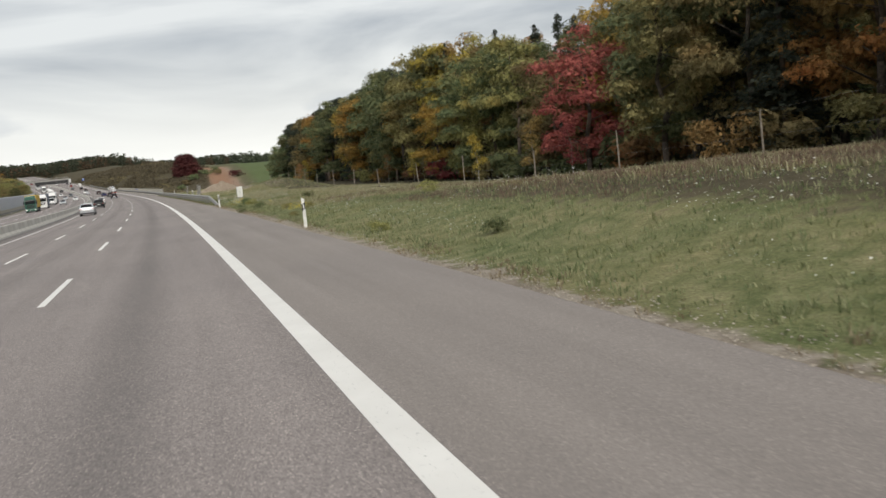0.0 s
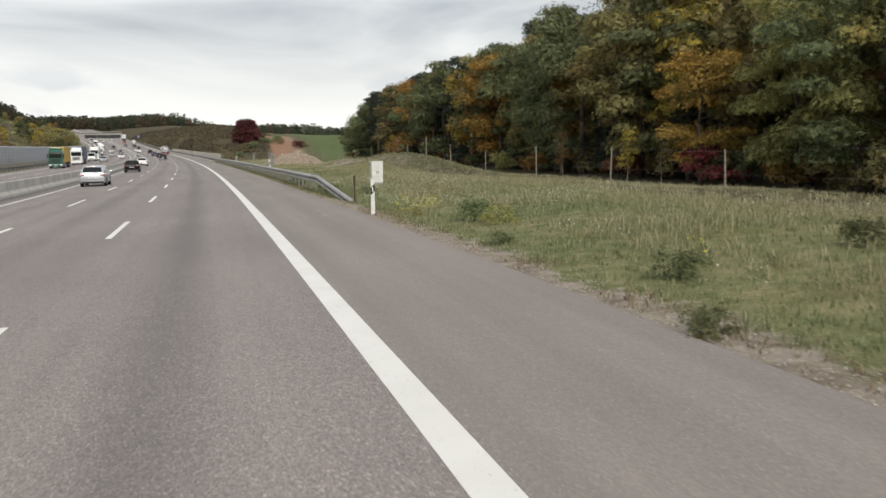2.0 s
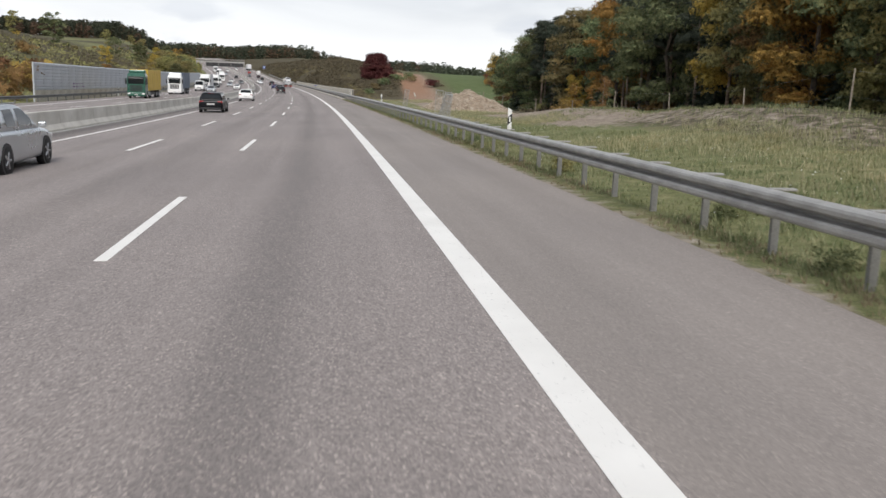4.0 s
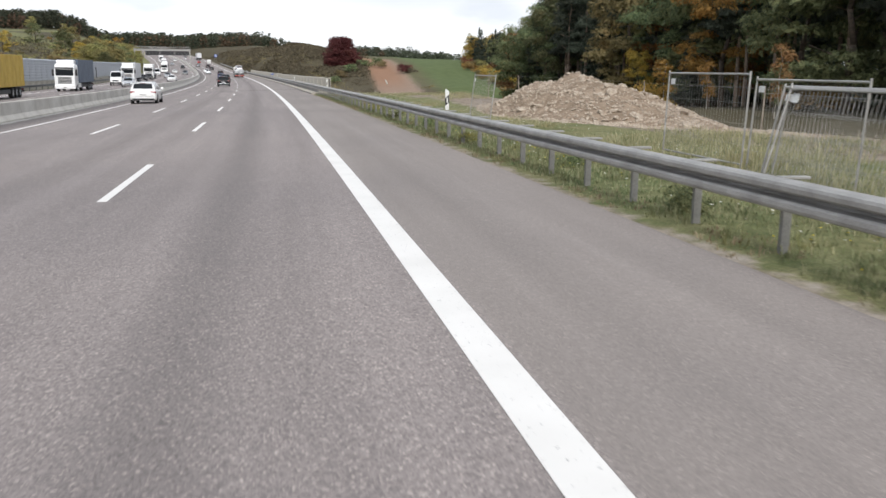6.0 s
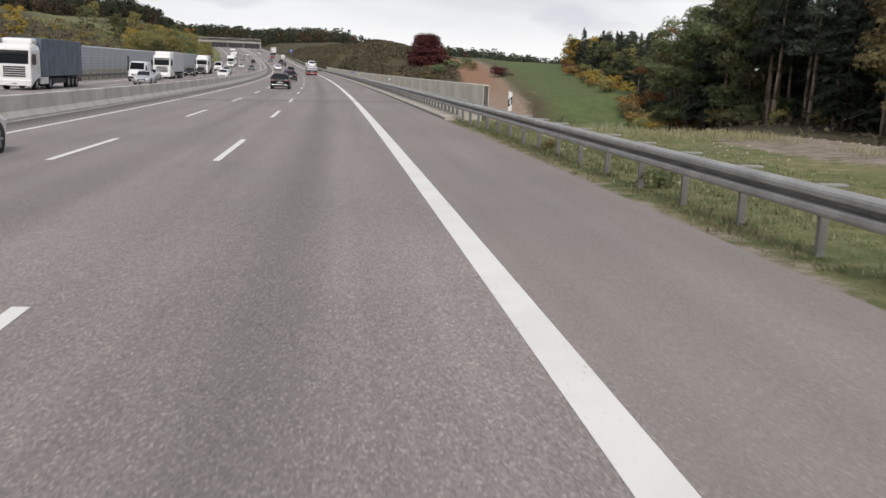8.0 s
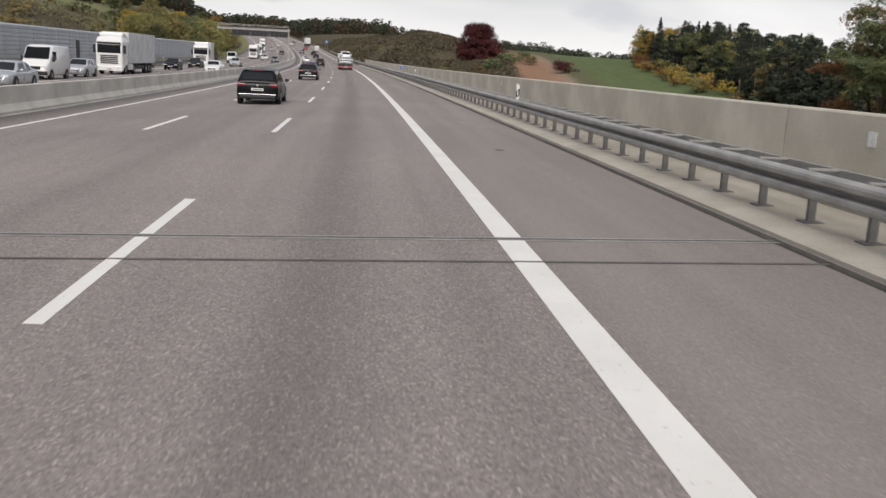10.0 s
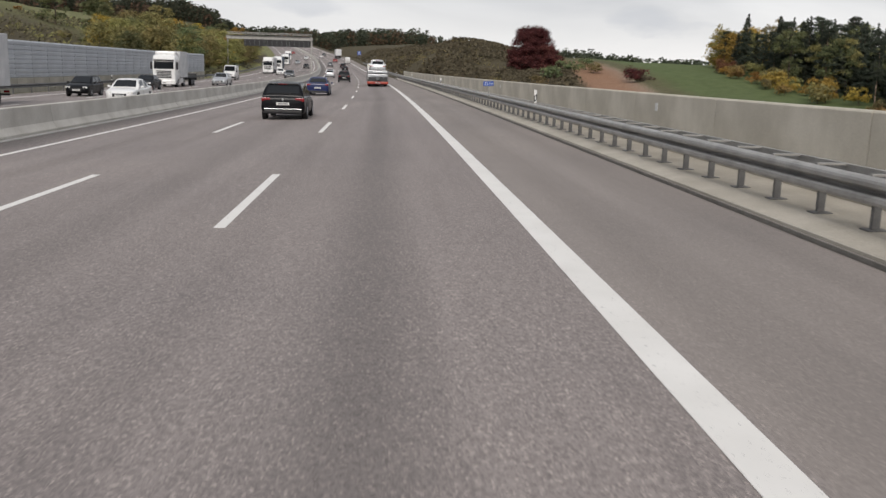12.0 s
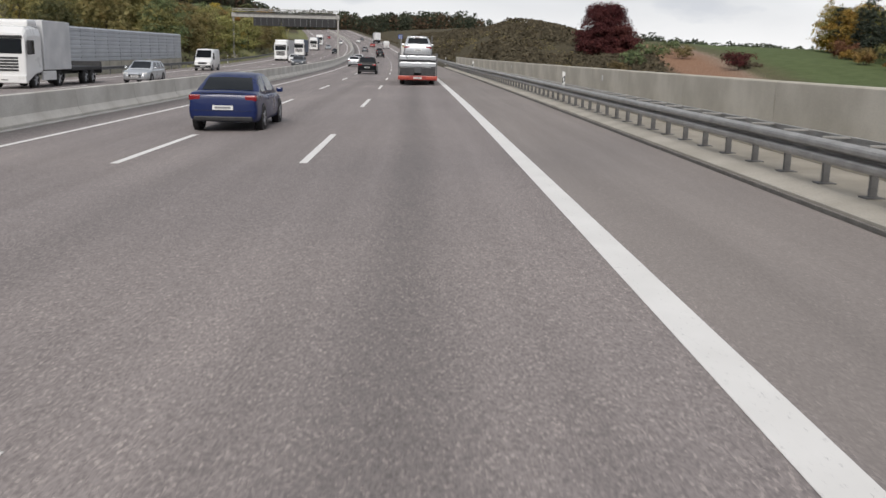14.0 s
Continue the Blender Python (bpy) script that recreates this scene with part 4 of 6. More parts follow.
def tree_meshes(kind, colour, variant, light):
    key = (kind, colour, variant, light)
    if key in TREES:
        return TREES[key]
    seed = sum(ord(ch) for ch in kind + colour) + 97 * variant
    r, rnd = np.random.RandomState(seed), random.Random(seed)
    mat = CROWNS[colour]
    lod = int(light)             # 0 at the wood's edge, 1 behind it, 2 far off
    if kind == "broad":          # 14 m high
        lobes = [((0, 0, 8.4), 2.5, 3.8)]
        for i in range(30):
            a, z = rnd.uniform(0, 6.28), rnd.uniform(1.8, 12.6)
            w = 3.2 * math.sin(math.pi * clamp((z - 0.4) / 13.8, 0.05, 1)) ** 0.7 * rnd.uniform(0.75, 1.1)
            lobes.append(((math.cos(a) * w, math.sin(a) * w, z), rnd.uniform(0.75, 1.45), rnd.uniform(0.6, 1.2)))
        n, size = ((9000, 0.18), (2800, 0.31), (600, 0.66))[lod]
        pts, nrm = lobed_points(r, lobes, n)
        crown = leaf_mesh("crown", pts, size, mat, seed, 0.35, nrm)
        trunk = trunk_mesh("trunk", 11.5, 0.22, BARK, rnd, (8, 5, 2)[lod], 0.25, 0.05, 0.7)
    elif kind == "round":        # 12 m high, full to the ground
        lobes = []
        for i in range(70):
            a, z = rnd.uniform(0, 6.28), rnd.uniform(0.8, 10.8)
            w = 4.6 * math.sin(math.pi * clamp((z + 2.2) / 14.4, 0.05, 1)) ** 0.8 * rnd.uniform(0.25, 1.0)
            lobes.append(((math.cos(a) * w, math.sin(a) * w, z), rnd.uniform(1.2, 2.0), rnd.uniform(1.1, 1.8)))
        n, size = ((13000, 0.27), (3200, 0.36), (900, 0.55))[lod]
        pts, nrm = lobed_points(r, lobes, n)
        crown = leaf_mesh("crown", pts, size, mat, seed, 0.35, nrm)
        trunk = trunk_mesh("trunk", 8.5, 0.25, BARK, rnd, 6, 0.2)
    elif kind == "pine":         # 18 m high, long stem
        lobes = []
        for i in range(26):
            a, z = rnd.uniform(0, 6.28), rnd.uniform(7.0, 17.4)
            w = rnd.uniform(0.3, 1.9) * (1.3 - (z - 6) / 14)
            lobes.append(((math.cos(a) * w, math.sin(a) * w, z), rnd.uniform(0.8, 1.5), rnd.uniform(0.5, 0.9)))
        n, size = ((7000, 0.17), (2400, 0.28), (500, 0.60))[lod]
        pts, nrm = lobed_points(r, lobes, n)
        crown = leaf_mesh("crown", pts, size, mat, seed, 0.35, nrm)
        trunk = trunk_mesh("trunk", 17, 0.21, PINE_BARK, rnd, (9, 5, 2)[lod], 0.45, 0.02, 0.4)
    elif kind == "spruce":       # 16 m high cone
        n, size = ((7500, 0.20), (3600, 0.30), (600, 0.55))[lod]
        arms = []
        for i in range(230):
            t = rnd.random() ** 1.1
            arms.append((t, rnd.uniform(0, 6.28), (2.9 * (1 - t) ** 0.8 + 0.12) * rnd.uniform(0.55, 1.1)))
        arms = np.array(arms)
        w = arms[:, 2] + 0.15
        pick = arms[r.choice(len(arms), n, p=w / w.sum())]
        q = r.uniform(0.12, 1.0, n) ** 0.7 * pick[:, 2]
        a = pick[:, 1] + r.normal(size=n) * 0.16
        pts = np.stack([np.cos(a) * q, np.sin(a) * q, 1.2 + 14.6 * pick[:, 0] + 0.25 * q - 0.14 * q * q + r.normal(size=n) * 0.10], 1)
        crown = leaf_mesh("crown", pts, size, mat, seed, 0.2, np.stack([0.5 * np.cos(a), 0.5 * np.sin(a), 0.9 + 0 * a], 1))
        trunk = trunk_mesh("trunk", 15.5, 0.20, BARK, rnd, (4, 2, 1)[lod], 0.2, 0.01, 0.3)
    elif kind == "slim":         # 7 m sapling, thin crown
        lobes = [((rnd.uniform(-0.5, 0.5), rnd.uniform(-0.5, 0.5), z), rnd.uniform(0.5, 0.95), rnd.uniform(0.6, 0.9)) for z in (2.0, 2.8, 3.6, 4.4, 5.2, 5.9)]
        pts, nrm = lobed_points(r, lobes, 1000)
        crown = leaf_mesh("crown", pts, 0.15, mat, seed, 0.35, nrm)
        trunk = trunk_mesh("trunk", 6.0, 0.06, BIRCH, rnd, 6, 0.2, 0.04)
    else:                        # bush, 2.5 m
        lobes = [((rnd.uniform(-1, 1), rnd.uniform(-1, 1), rnd.uniform(0.4, 1.7)), rnd.uniform(0.4, 0.9), rnd.uniform(0.4, 0.8)) for i in range(12)]
        n, size = ((1000, 0.14), (380, 0.23), (190, 0.34))[lod]
        pts, nrm = lobed_points(r, lobes, n)
        crown = leaf_mesh("foliage", pts, size, mat, seed, 0.35, nrm)
        trunk = trunk_mesh("stems", 1.4, 0.05, BARK, rnd, (7, 3, 2)[lod], 0.1, 0.2)
    TREES[key] = (trunk, crown)
    return TREES[key]


LABELS = {"green": "dark green", "olive": "olive green", "gold": "golden yellow", "orange": "orange brown", "red": "deep red", "maroon": "dark maroon", "pine": "dark needled"}
NAMES = {"round": ("deciduous_tree", "round-crowned tree with dense foliage", "tree"), "broad": ("deciduous_tree", "deciduous tree with an autumn crown", "tree"), "pine": ("pine_tree", "pine tree with a long bare stem", "tree"),
         "spruce": ("spruce_tree", "spruce tree with a pointed crown", "tree"), "slim": ("sapling", "thin young tree at the wood's edge", "tree"), "bush": ("bush", "leafy bush in rough grass", "bush")}
TREE_SEQ = random.Random(11)


def tree(kind, colour, s, x, h=1.0, wide=1.0, light=False, group="trees at the wood's edge", dz=0.0):
    nm, lab, cat = NAMES[kind]
    trunk, crown = tree_meshes(kind, colour, TREE_SEQ.randrange(3 if not light else 2), light)
    p = land(s, x)
    m = Matrix.LocRotScale((p.x, p.y, p.z - 0.1 + dz), Euler((0, 0, TREE_SEQ.uniform(0, 6.28))), (h * wide, h * wide, h))
    ob = empty(nm, m, LABELS[colour] + " " + lab, cat, group)
    part("trunk" if kind != "bush" else "woody_stem", trunk, BARK, ob)
    part("crown" if kind != "bush" else "foliage", crown, GREEN, ob)
    return ob


# the trees that stand out along the wood's edge
for kind, colour, s, x, h, w in (
        ("broad", "red", 61, 30.3, 0.88, 1.3), ("broad", "olive", 69, 31.5, 0.9, 1.2), ("broad", "olive", 46, 27.5, 0.95, 1.0), ("broad", "olive", 40, 29, 1.05, 1.0),
        ("broad", "gold", 107, 33.8, 0.80, 1.25), ("broad", "gold", 176, 38, 1.05, 1.0), ("broad", "olive", 150, 37, 1.05, 1.0), ("broad", "orange", 186, 39, 0.95, 1.0),
        ("broad", "gold", 141, 37, 1.0, 1.1), ("broad", "olive", 92, 36, 0.9, 1.0), ("broad", "olive", 128, 37, 1.05, 1.0), ("broad", "olive", 163, 38.5, 1.05, 1.1),
        ("bush", "red", 105, 33.6, 1.5, 0.9), ("bush", "gold", 98, 34.5, 1.2, 0.8), ("slim", "gold", 79, 28.0, 0.75, 1.0), ("bush", "olive", 86, 32, 1.5, 0.9), ("slim", "orange", 64, 27, 0.8, 1.1),
        ):
    tree(kind, colour, s, x + 0.038 * (s - 50) * (s > 112), h, w)
# saplings and bushes in front of them
for kind, colour, s, x, h, w in (
        ("slim", "olive", 111, 30.5, 0.6, 1.3), ("slim", "gold", 118, 31, 0.7, 1.2), ("slim", "orange", 206, 28.5, 0.85, 1.0), ("slim", "green", 209, 30, 0.65, 1.4), ("slim", "gold", 226, 33, 0.7, 1.2),
        ("slim", "orange", 133, 31, 0.7, 1.1), ("bush", "orange", 122, 32, 1.3, 1.0), ("bush", "gold", 146, 33, 1.2, 1.0), ("bush", "olive", 158, 33, 1.3, 1.0), ("slim", "gold", 238, 34, 0.9, 1.4),
        ("bush", "gold", 244, 35, 1.8, 0.9), ("bush", "orange", 252, 36, 1.6, 1.0), ("broad", "gold", 262, 41, 0.6, 1.0), ("bush", "orange", 38, 26, 1.2, 1.0), ("slim", "red", 57, 26.5, 0.6, 1.2), ("slim", "orange", 237, 43, 0.9, 1.1)):
    tree(kind, colour, s, x + 0.038 * (s - 50), h, w)

rt = random.Random(21)
for row, (dx, step, light) in enumerate(((1.5, 4.2, False), (5.5, 4.2, True), (10.0, 4.8, True))):
    for s in steps(-34, 346, step):
        s += rt.uniform(-2, 2)
        x = edge_x(s) + dx + rt.uniform(-1.6, 1.6)
        if row == 0 and (25 < s < 32 or 51 < s < 77 or 98 < s < 114):
            continue
        u = rt.random()
        if s > 335:
            kind, colour = ("broad", "olive" if u < 0.55 else "orange" if u < 0.65 else "green")
        elif s > 285:
            kind, colour = ("spruce", "pine") if u < 0.35 else ("pine", "pine") if u < 0.8 else ("broad", "green") if u < 0.93 else ("broad", "orange")
        elif s > 185:
            kind, colour = ("pine", "pine") if u < 0.62 else ("spruce", "pine") if u < 0.74 else ("broad", "green") if u < 0.9 else ("broad", "gold" if u < 0.94 else "olive")
        elif s > 120:
            kind, colour = ("broad", "green") if u < 0.26 else ("broad", "olive") if u < 0.50 else ("broad", "orange") if u < 0.55 else ("broad", "gold") if u < 0.585 else ("pine", "pine") if u < 0.84 else ("spruce", "pine")
        else:
            kind, colour = ("broad", "green") if u < 0.32 else ("broad", "olive") if u < 0.60 else ("broad", "orange") if u < 0.70 else ("spruce", "pine") if u < 0.88 else ("broad", "gold")
        top = rt.uniform(13.2, 15.2) + rt.uniform(3.0, 4.6) * sm(s, 96, 118) - 6.0 * sm(s, 326, 348)
        h = clamp((top - relief(s, x)) / {"broad": 13.6, "pine": 18.0, "spruce": 16.0}[kind], 0.5, 1.7)
        tree(kind, colour, s, x, h, rt.uniform(0.95, 1.2), light, "trees of the wood")
# undergrowth along the edge, dark between the stems
for s in steps(-20, 344, 4.6):
    if 196 < s < 300 and rt.random() < 0.65:
        continue
    tree("bush", rt.choice(("green", "green", "olive", "orange", "green")), s + rt.uniform(-2, 2), edge_x(s) + rt.uniform(-0.5, 4), rt.uniform(0.8, 1.7), rt.uniform(0.9, 1.4), True, "undergrowth at the wood's edge")

# wood beyond the valley
for i in range(165):
    f = rt.uniform(0.06, 0.95)
    s, x = 640 - 230 * f + rt.uniform(-8, 8), 138 - 42 * f + rt.uniform(0, 26)
    u = rt.random()
    kind, colour = ("spruce", "pine") if u < 0.62 else ("pine", "pine") if u < 0.88 else ("broad", "green") if u < 0.96 else ("broad", "olive")
    top = rt.uniform(8.5, 14.5) + 7.0 * sm(s, 470, 580)
    if f < 0.16 and u < 0.6:
        kind, colour, top = "round", rt.choice(("gold", "gold", "olive", "orange")), top - 2.0
    h = clamp((top - relief(s, x)) / {"broad": 13.6, "round": 12.0, "pine": 18.0, "spruce": 16.0}[kind], 0.3, 1.5)
    tree(kind, colour, s, x, h, rt.uniform(0.95, 1.25), 1, "trees of the far wood")
for i in range(48):
    f = i / 47
    s = 590 - 180 * f + rt.uniform(-8, 8)
    x = 135 - 42 * (640 - s) / 230 + rt.uniform(-7, 2)
    tree("bush", rt.choice(("gold", "orange", "gold", "olive", "olive", "olive", "orange")), s, x, rt.uniform(1.3, 2.6), 1.0, 1, "bushes below the far wood")

# the red tree and the round bush across the valley
for s, x, h, w in ((610, 59, 1.3, 1.0), (615, 67, 1.22, 1.0), (613, 63, 1.36, 1.0), (606, 60, 0.85, 1.2), (608, 66, 0.85, 1.2)):
    tree("round", "maroon", s, x, h, w, False, "lone trees on the slope", -1.8)
for s, x, h in ((604, 57, 2.4), (607, 65, 2.6), (611, 71, 2.2)):
    tree("bush", "maroon", s, x, h, 1.3, False, "lone trees on the slope", -0.3)
tree("bush", "maroon", 562, 83, 2.6, 1.0, False, "lone trees on the slope")
for s, x, c, h in ((596, 72, "green", 2.2), (588, 78, "olive", 1.8), (604, 80, "green", 2.0), (560, 52, "olive", 1.8), (540, 46, "green", 1.6), (575, 60, "green", 2.2)):
    tree("bush", c, s, x, h, 1.2, True, "bushes on the slope")

# left side: scrub above the noise barrier, then the wooded hill
for i in range(60):
    s = rt.uniform(330, 760)
    x = -rt.uniform(37, 84)
    u = rt.random()
    tree(rt.choice(("bush", "bush", "broad")), rt.choice(("olive", "green", "olive", "olive", "gold")), s, x, rt.uniform(0.35, 0.55) if u < 0.4 else rt.uniform(0.5, 0.75), 1.3, 2, "scrub on the bank")
for i in range(95):
    s = rt.uniform(445, 680)
    tree("round", rt.choice(("olive", "olive", "olive", "green", "gold", "olive")), s, -rt.uniform(37.5, 54), rt.uniform(0.45, 0.75), 1.15, 1, "scrub on the bank")
for i in range(26):
    s = rt.uniform(140, 300)
    tree("bush", rt.choice(("olive", "gold", "orange", "green")), s, -rt.uniform(36, 62), rt.uniform(1.0, 2.2), 1.2, 2, "scrub on the bank")

FAR_GREEN = foliage("far_green_leaves", [(0.045, 0.055, 0.040), (0.075, 0.088, 0.058), (0.12, 0.13, 0.085)], 0.02, 0.3, 0)
FAR_BROWN = foliage("far_brown_leaves", [(0.085, 0.060, 0.042), (0.14, 0.095, 0.060), (0.21, 0.15, 0.09)], 0.02, 0.3, 0)


def far_woods(name, spots, size, mat, seed, label, k=52):
    """Distant woods as one mass of leaf sprays over rough crowns."""
    r = np.random.RandomState(seed)
    pts = []
    for s, x, h, w in spots:
        p = land(s, x)
        z = r.uniform(0.0, 1.0, k) ** 0.8
        a = r.uniform(0, 6.28, k)
        q = w * np.sqrt(np.maximum(0.02, 1 - (np.maximum(0.0, z - 0.45) / 0.57) ** 2)) * r.uniform(0.55, 1.05, k)
        pts.append(np.stack([p.x + q * np.cos(a), p.y + q * np.sin(a), p.z + h * z], 1))
    me = leaf_mesh(name, np.concatenate(pts), size, mat, seed)
    tagged(new(name, me), label, "woods", kind="stuff")


rw = random.Random(5)
far_woods("far_woods", [(rw.uniform(1020, 1230), rw.uniform(-62, 260), rw.uniform(11, 15), rw.uniform(3, 5)) for i in range(1150)], 0.95, FAR_GREEN, 1, "dark green woods on the distant ridge", 70)
far_woods("far_woods", [(rw.uniform(1015, 1200), rw.uniform(-62, 220), rw.uniform(9, 13), rw.uniform(3, 5)) for i in range(260)], 1.0, FAR_BROWN, 2, "rust brown woods on the distant ridge")
far_woods("far_woods", [(rw.uniform(1000, 1080), rw.uniform(230, 760), rw.uniform(6, 11), rw.uniform(4, 6)) for i in range(420)], 1.2, FAR_GREEN, 3, "dark hedgerow woods on the horizon")
far_woods("hill_woods", [(rw.uniform(960, 1070), -rw.uniform(66, 250), rw.uniform(11, 15.5), rw.uniform(3, 5)) for i in range(420)], 0.95, FAR_GREEN, 5, "dark wood on the hill above the dry field", 90)
far_woods("hill_woods", [(rw.uniform(950, 1060), -rw.uniform(64, 250), rw.uniform(8, 13), rw.uniform(3, 5)) for i in range(120)], 0.95, FAR_BROWN, 4, "rust brown trees among the dark hill wood", 80)
far_woods("inner_woods", [(s, edge_x(s) + rw.uniform(12, 30), rw.uniform(12, 15.5), rw.uniform(2.2, 3.4)) for s in [rw.uniform(-34, 190) for i in range(170)]], 0.62, GREEN, 6, "dense green inside of the roadside wood", 230)
far_woods("inner_woods", [(s, edge_x(s) + rw.uniform(12, 30), rw.uniform(13, 17) * (1 - 0.3 * sm(s, 310, 345)), rw.uniform(1.6, 2.6)) for s in [rw.uniform(180, 342) for i in range(210)]], 0.6, PINE, 7, "dense pines inside the roadside wood", 230)

# ================================================================ vehicles
def loft(rows, closed=True, caps=True):
    """Skin over rows of points, each row a ring."""
    bm = bmesh.new()
    vs = [[bm.verts.new(p) for p in row] for row in rows]
    n = len(vs[0])
    for a, b in zip(vs, vs[1:]):
        for i in range(n if closed else n - 1):
            bm.faces.new((a[i], a[(i + 1) % n], b[(i + 1) % n], b[i]))
    if caps:
        bm.faces.new(vs[0])
        bm.faces.new(vs[-1])
    return bm


def mirror_ring(half):
    """Half outline of (x, z) from the middle below to the middle above, made whole."""
    return half + [(-x, z) for x, z in reversed(half) if x > 1e-6]


WHEELS = {}


def wheel_mesh(r, w):
    key = (r, w)
    if key not in WHEELS:
        prof_ = [(r * 0.62, -w / 2), (r * 0.95, -w / 2), (r, -w / 2 + 0.03), (r, w / 2 - 0.03), (r * 0.95, w / 2), (r * 0.62, w / 2)]
        n = 20
        rows = [[(x, math.cos(6.2832 * i / n) * q, math.sin(6.2832 * i / n) * q) for q, x in prof_] for i in range(n + 1)]
        tyre = bm_mesh("tyre", loft(rows, False, False), TYRE, True)
        bm = bmesh.new()
        rod((-w * 0.42, 0, 0), (w * 0.42, 0, 0), r * 0.60, 20, bm)
        rim = bm_mesh("rim", bm, BLACK)
        bm = bmesh.new()
        for i in range(5):
            a = 6.2832 * i / 5
            for x in (-w * 0.44, w * 0.44):
                rod((x, 0, 0), (x, math.cos(a) * r * 0.6, math.sin(a) * r * 0.6), r * 0.10, 5, bm)
        rod((-w * 0.44 - 0.01, 0, 0), (w * 0.44 + 0.01, 0, 0), r * 0.18, 12, bm)
        spokes = bm_mesh("spoke_star", bm, RIM)
        WHEELS[key] = (tyre, rim, spokes)
    return WHEELS[key]


def wheel(parent, x, y, r=0.32, w=0.21):
    tyre, rim, spokes = wheel_mesh(r, w)
    t = part("wheel", tyre, TYRE, parent, m=Matrix.Translation((x, y, r)))
    part("rim", rim, BLACK, t)
    part("spoke_star", spokes, RIM, t, "pale alloy spokes")


CARS = {}


def spline_rows(rows, k=4):
    """Rings between the given rings, on a smooth curve through them."""
    out = []
    for i in range(len(rows) - 1):
        a, b, c, d = rows[max(0, i - 1)], rows[i], rows[i + 1], rows[min(len(rows) - 1, i + 2)]
        for j in range(k):
            t = j / k
            ring = []
            for p0, p1, p2, p3 in zip(a, b, c, d):
                p0, p1, p2, p3 = Vector(p0), Vector(p1), Vector(p2), Vector(p3)
                m1, m2 = (p2 - p0) * 0.5, (p3 - p1) * 0.5
                lim = (p2 - p1).length * 1.2
                m1 = m1 * min(1.0, lim / max(1e-6, m1.length))
                m2 = m2 * min(1.0, lim / max(1e-6, m2.length))
                h = t * t * (3 - 2 * t)
                ring.append(tuple(p1 * (1 - h) + p2 * h + m1 * (t * (1 - t) ** 2) - m2 * (t * t * (1 - t))))
            out.append(ring)
    return out + [rows[-1]]


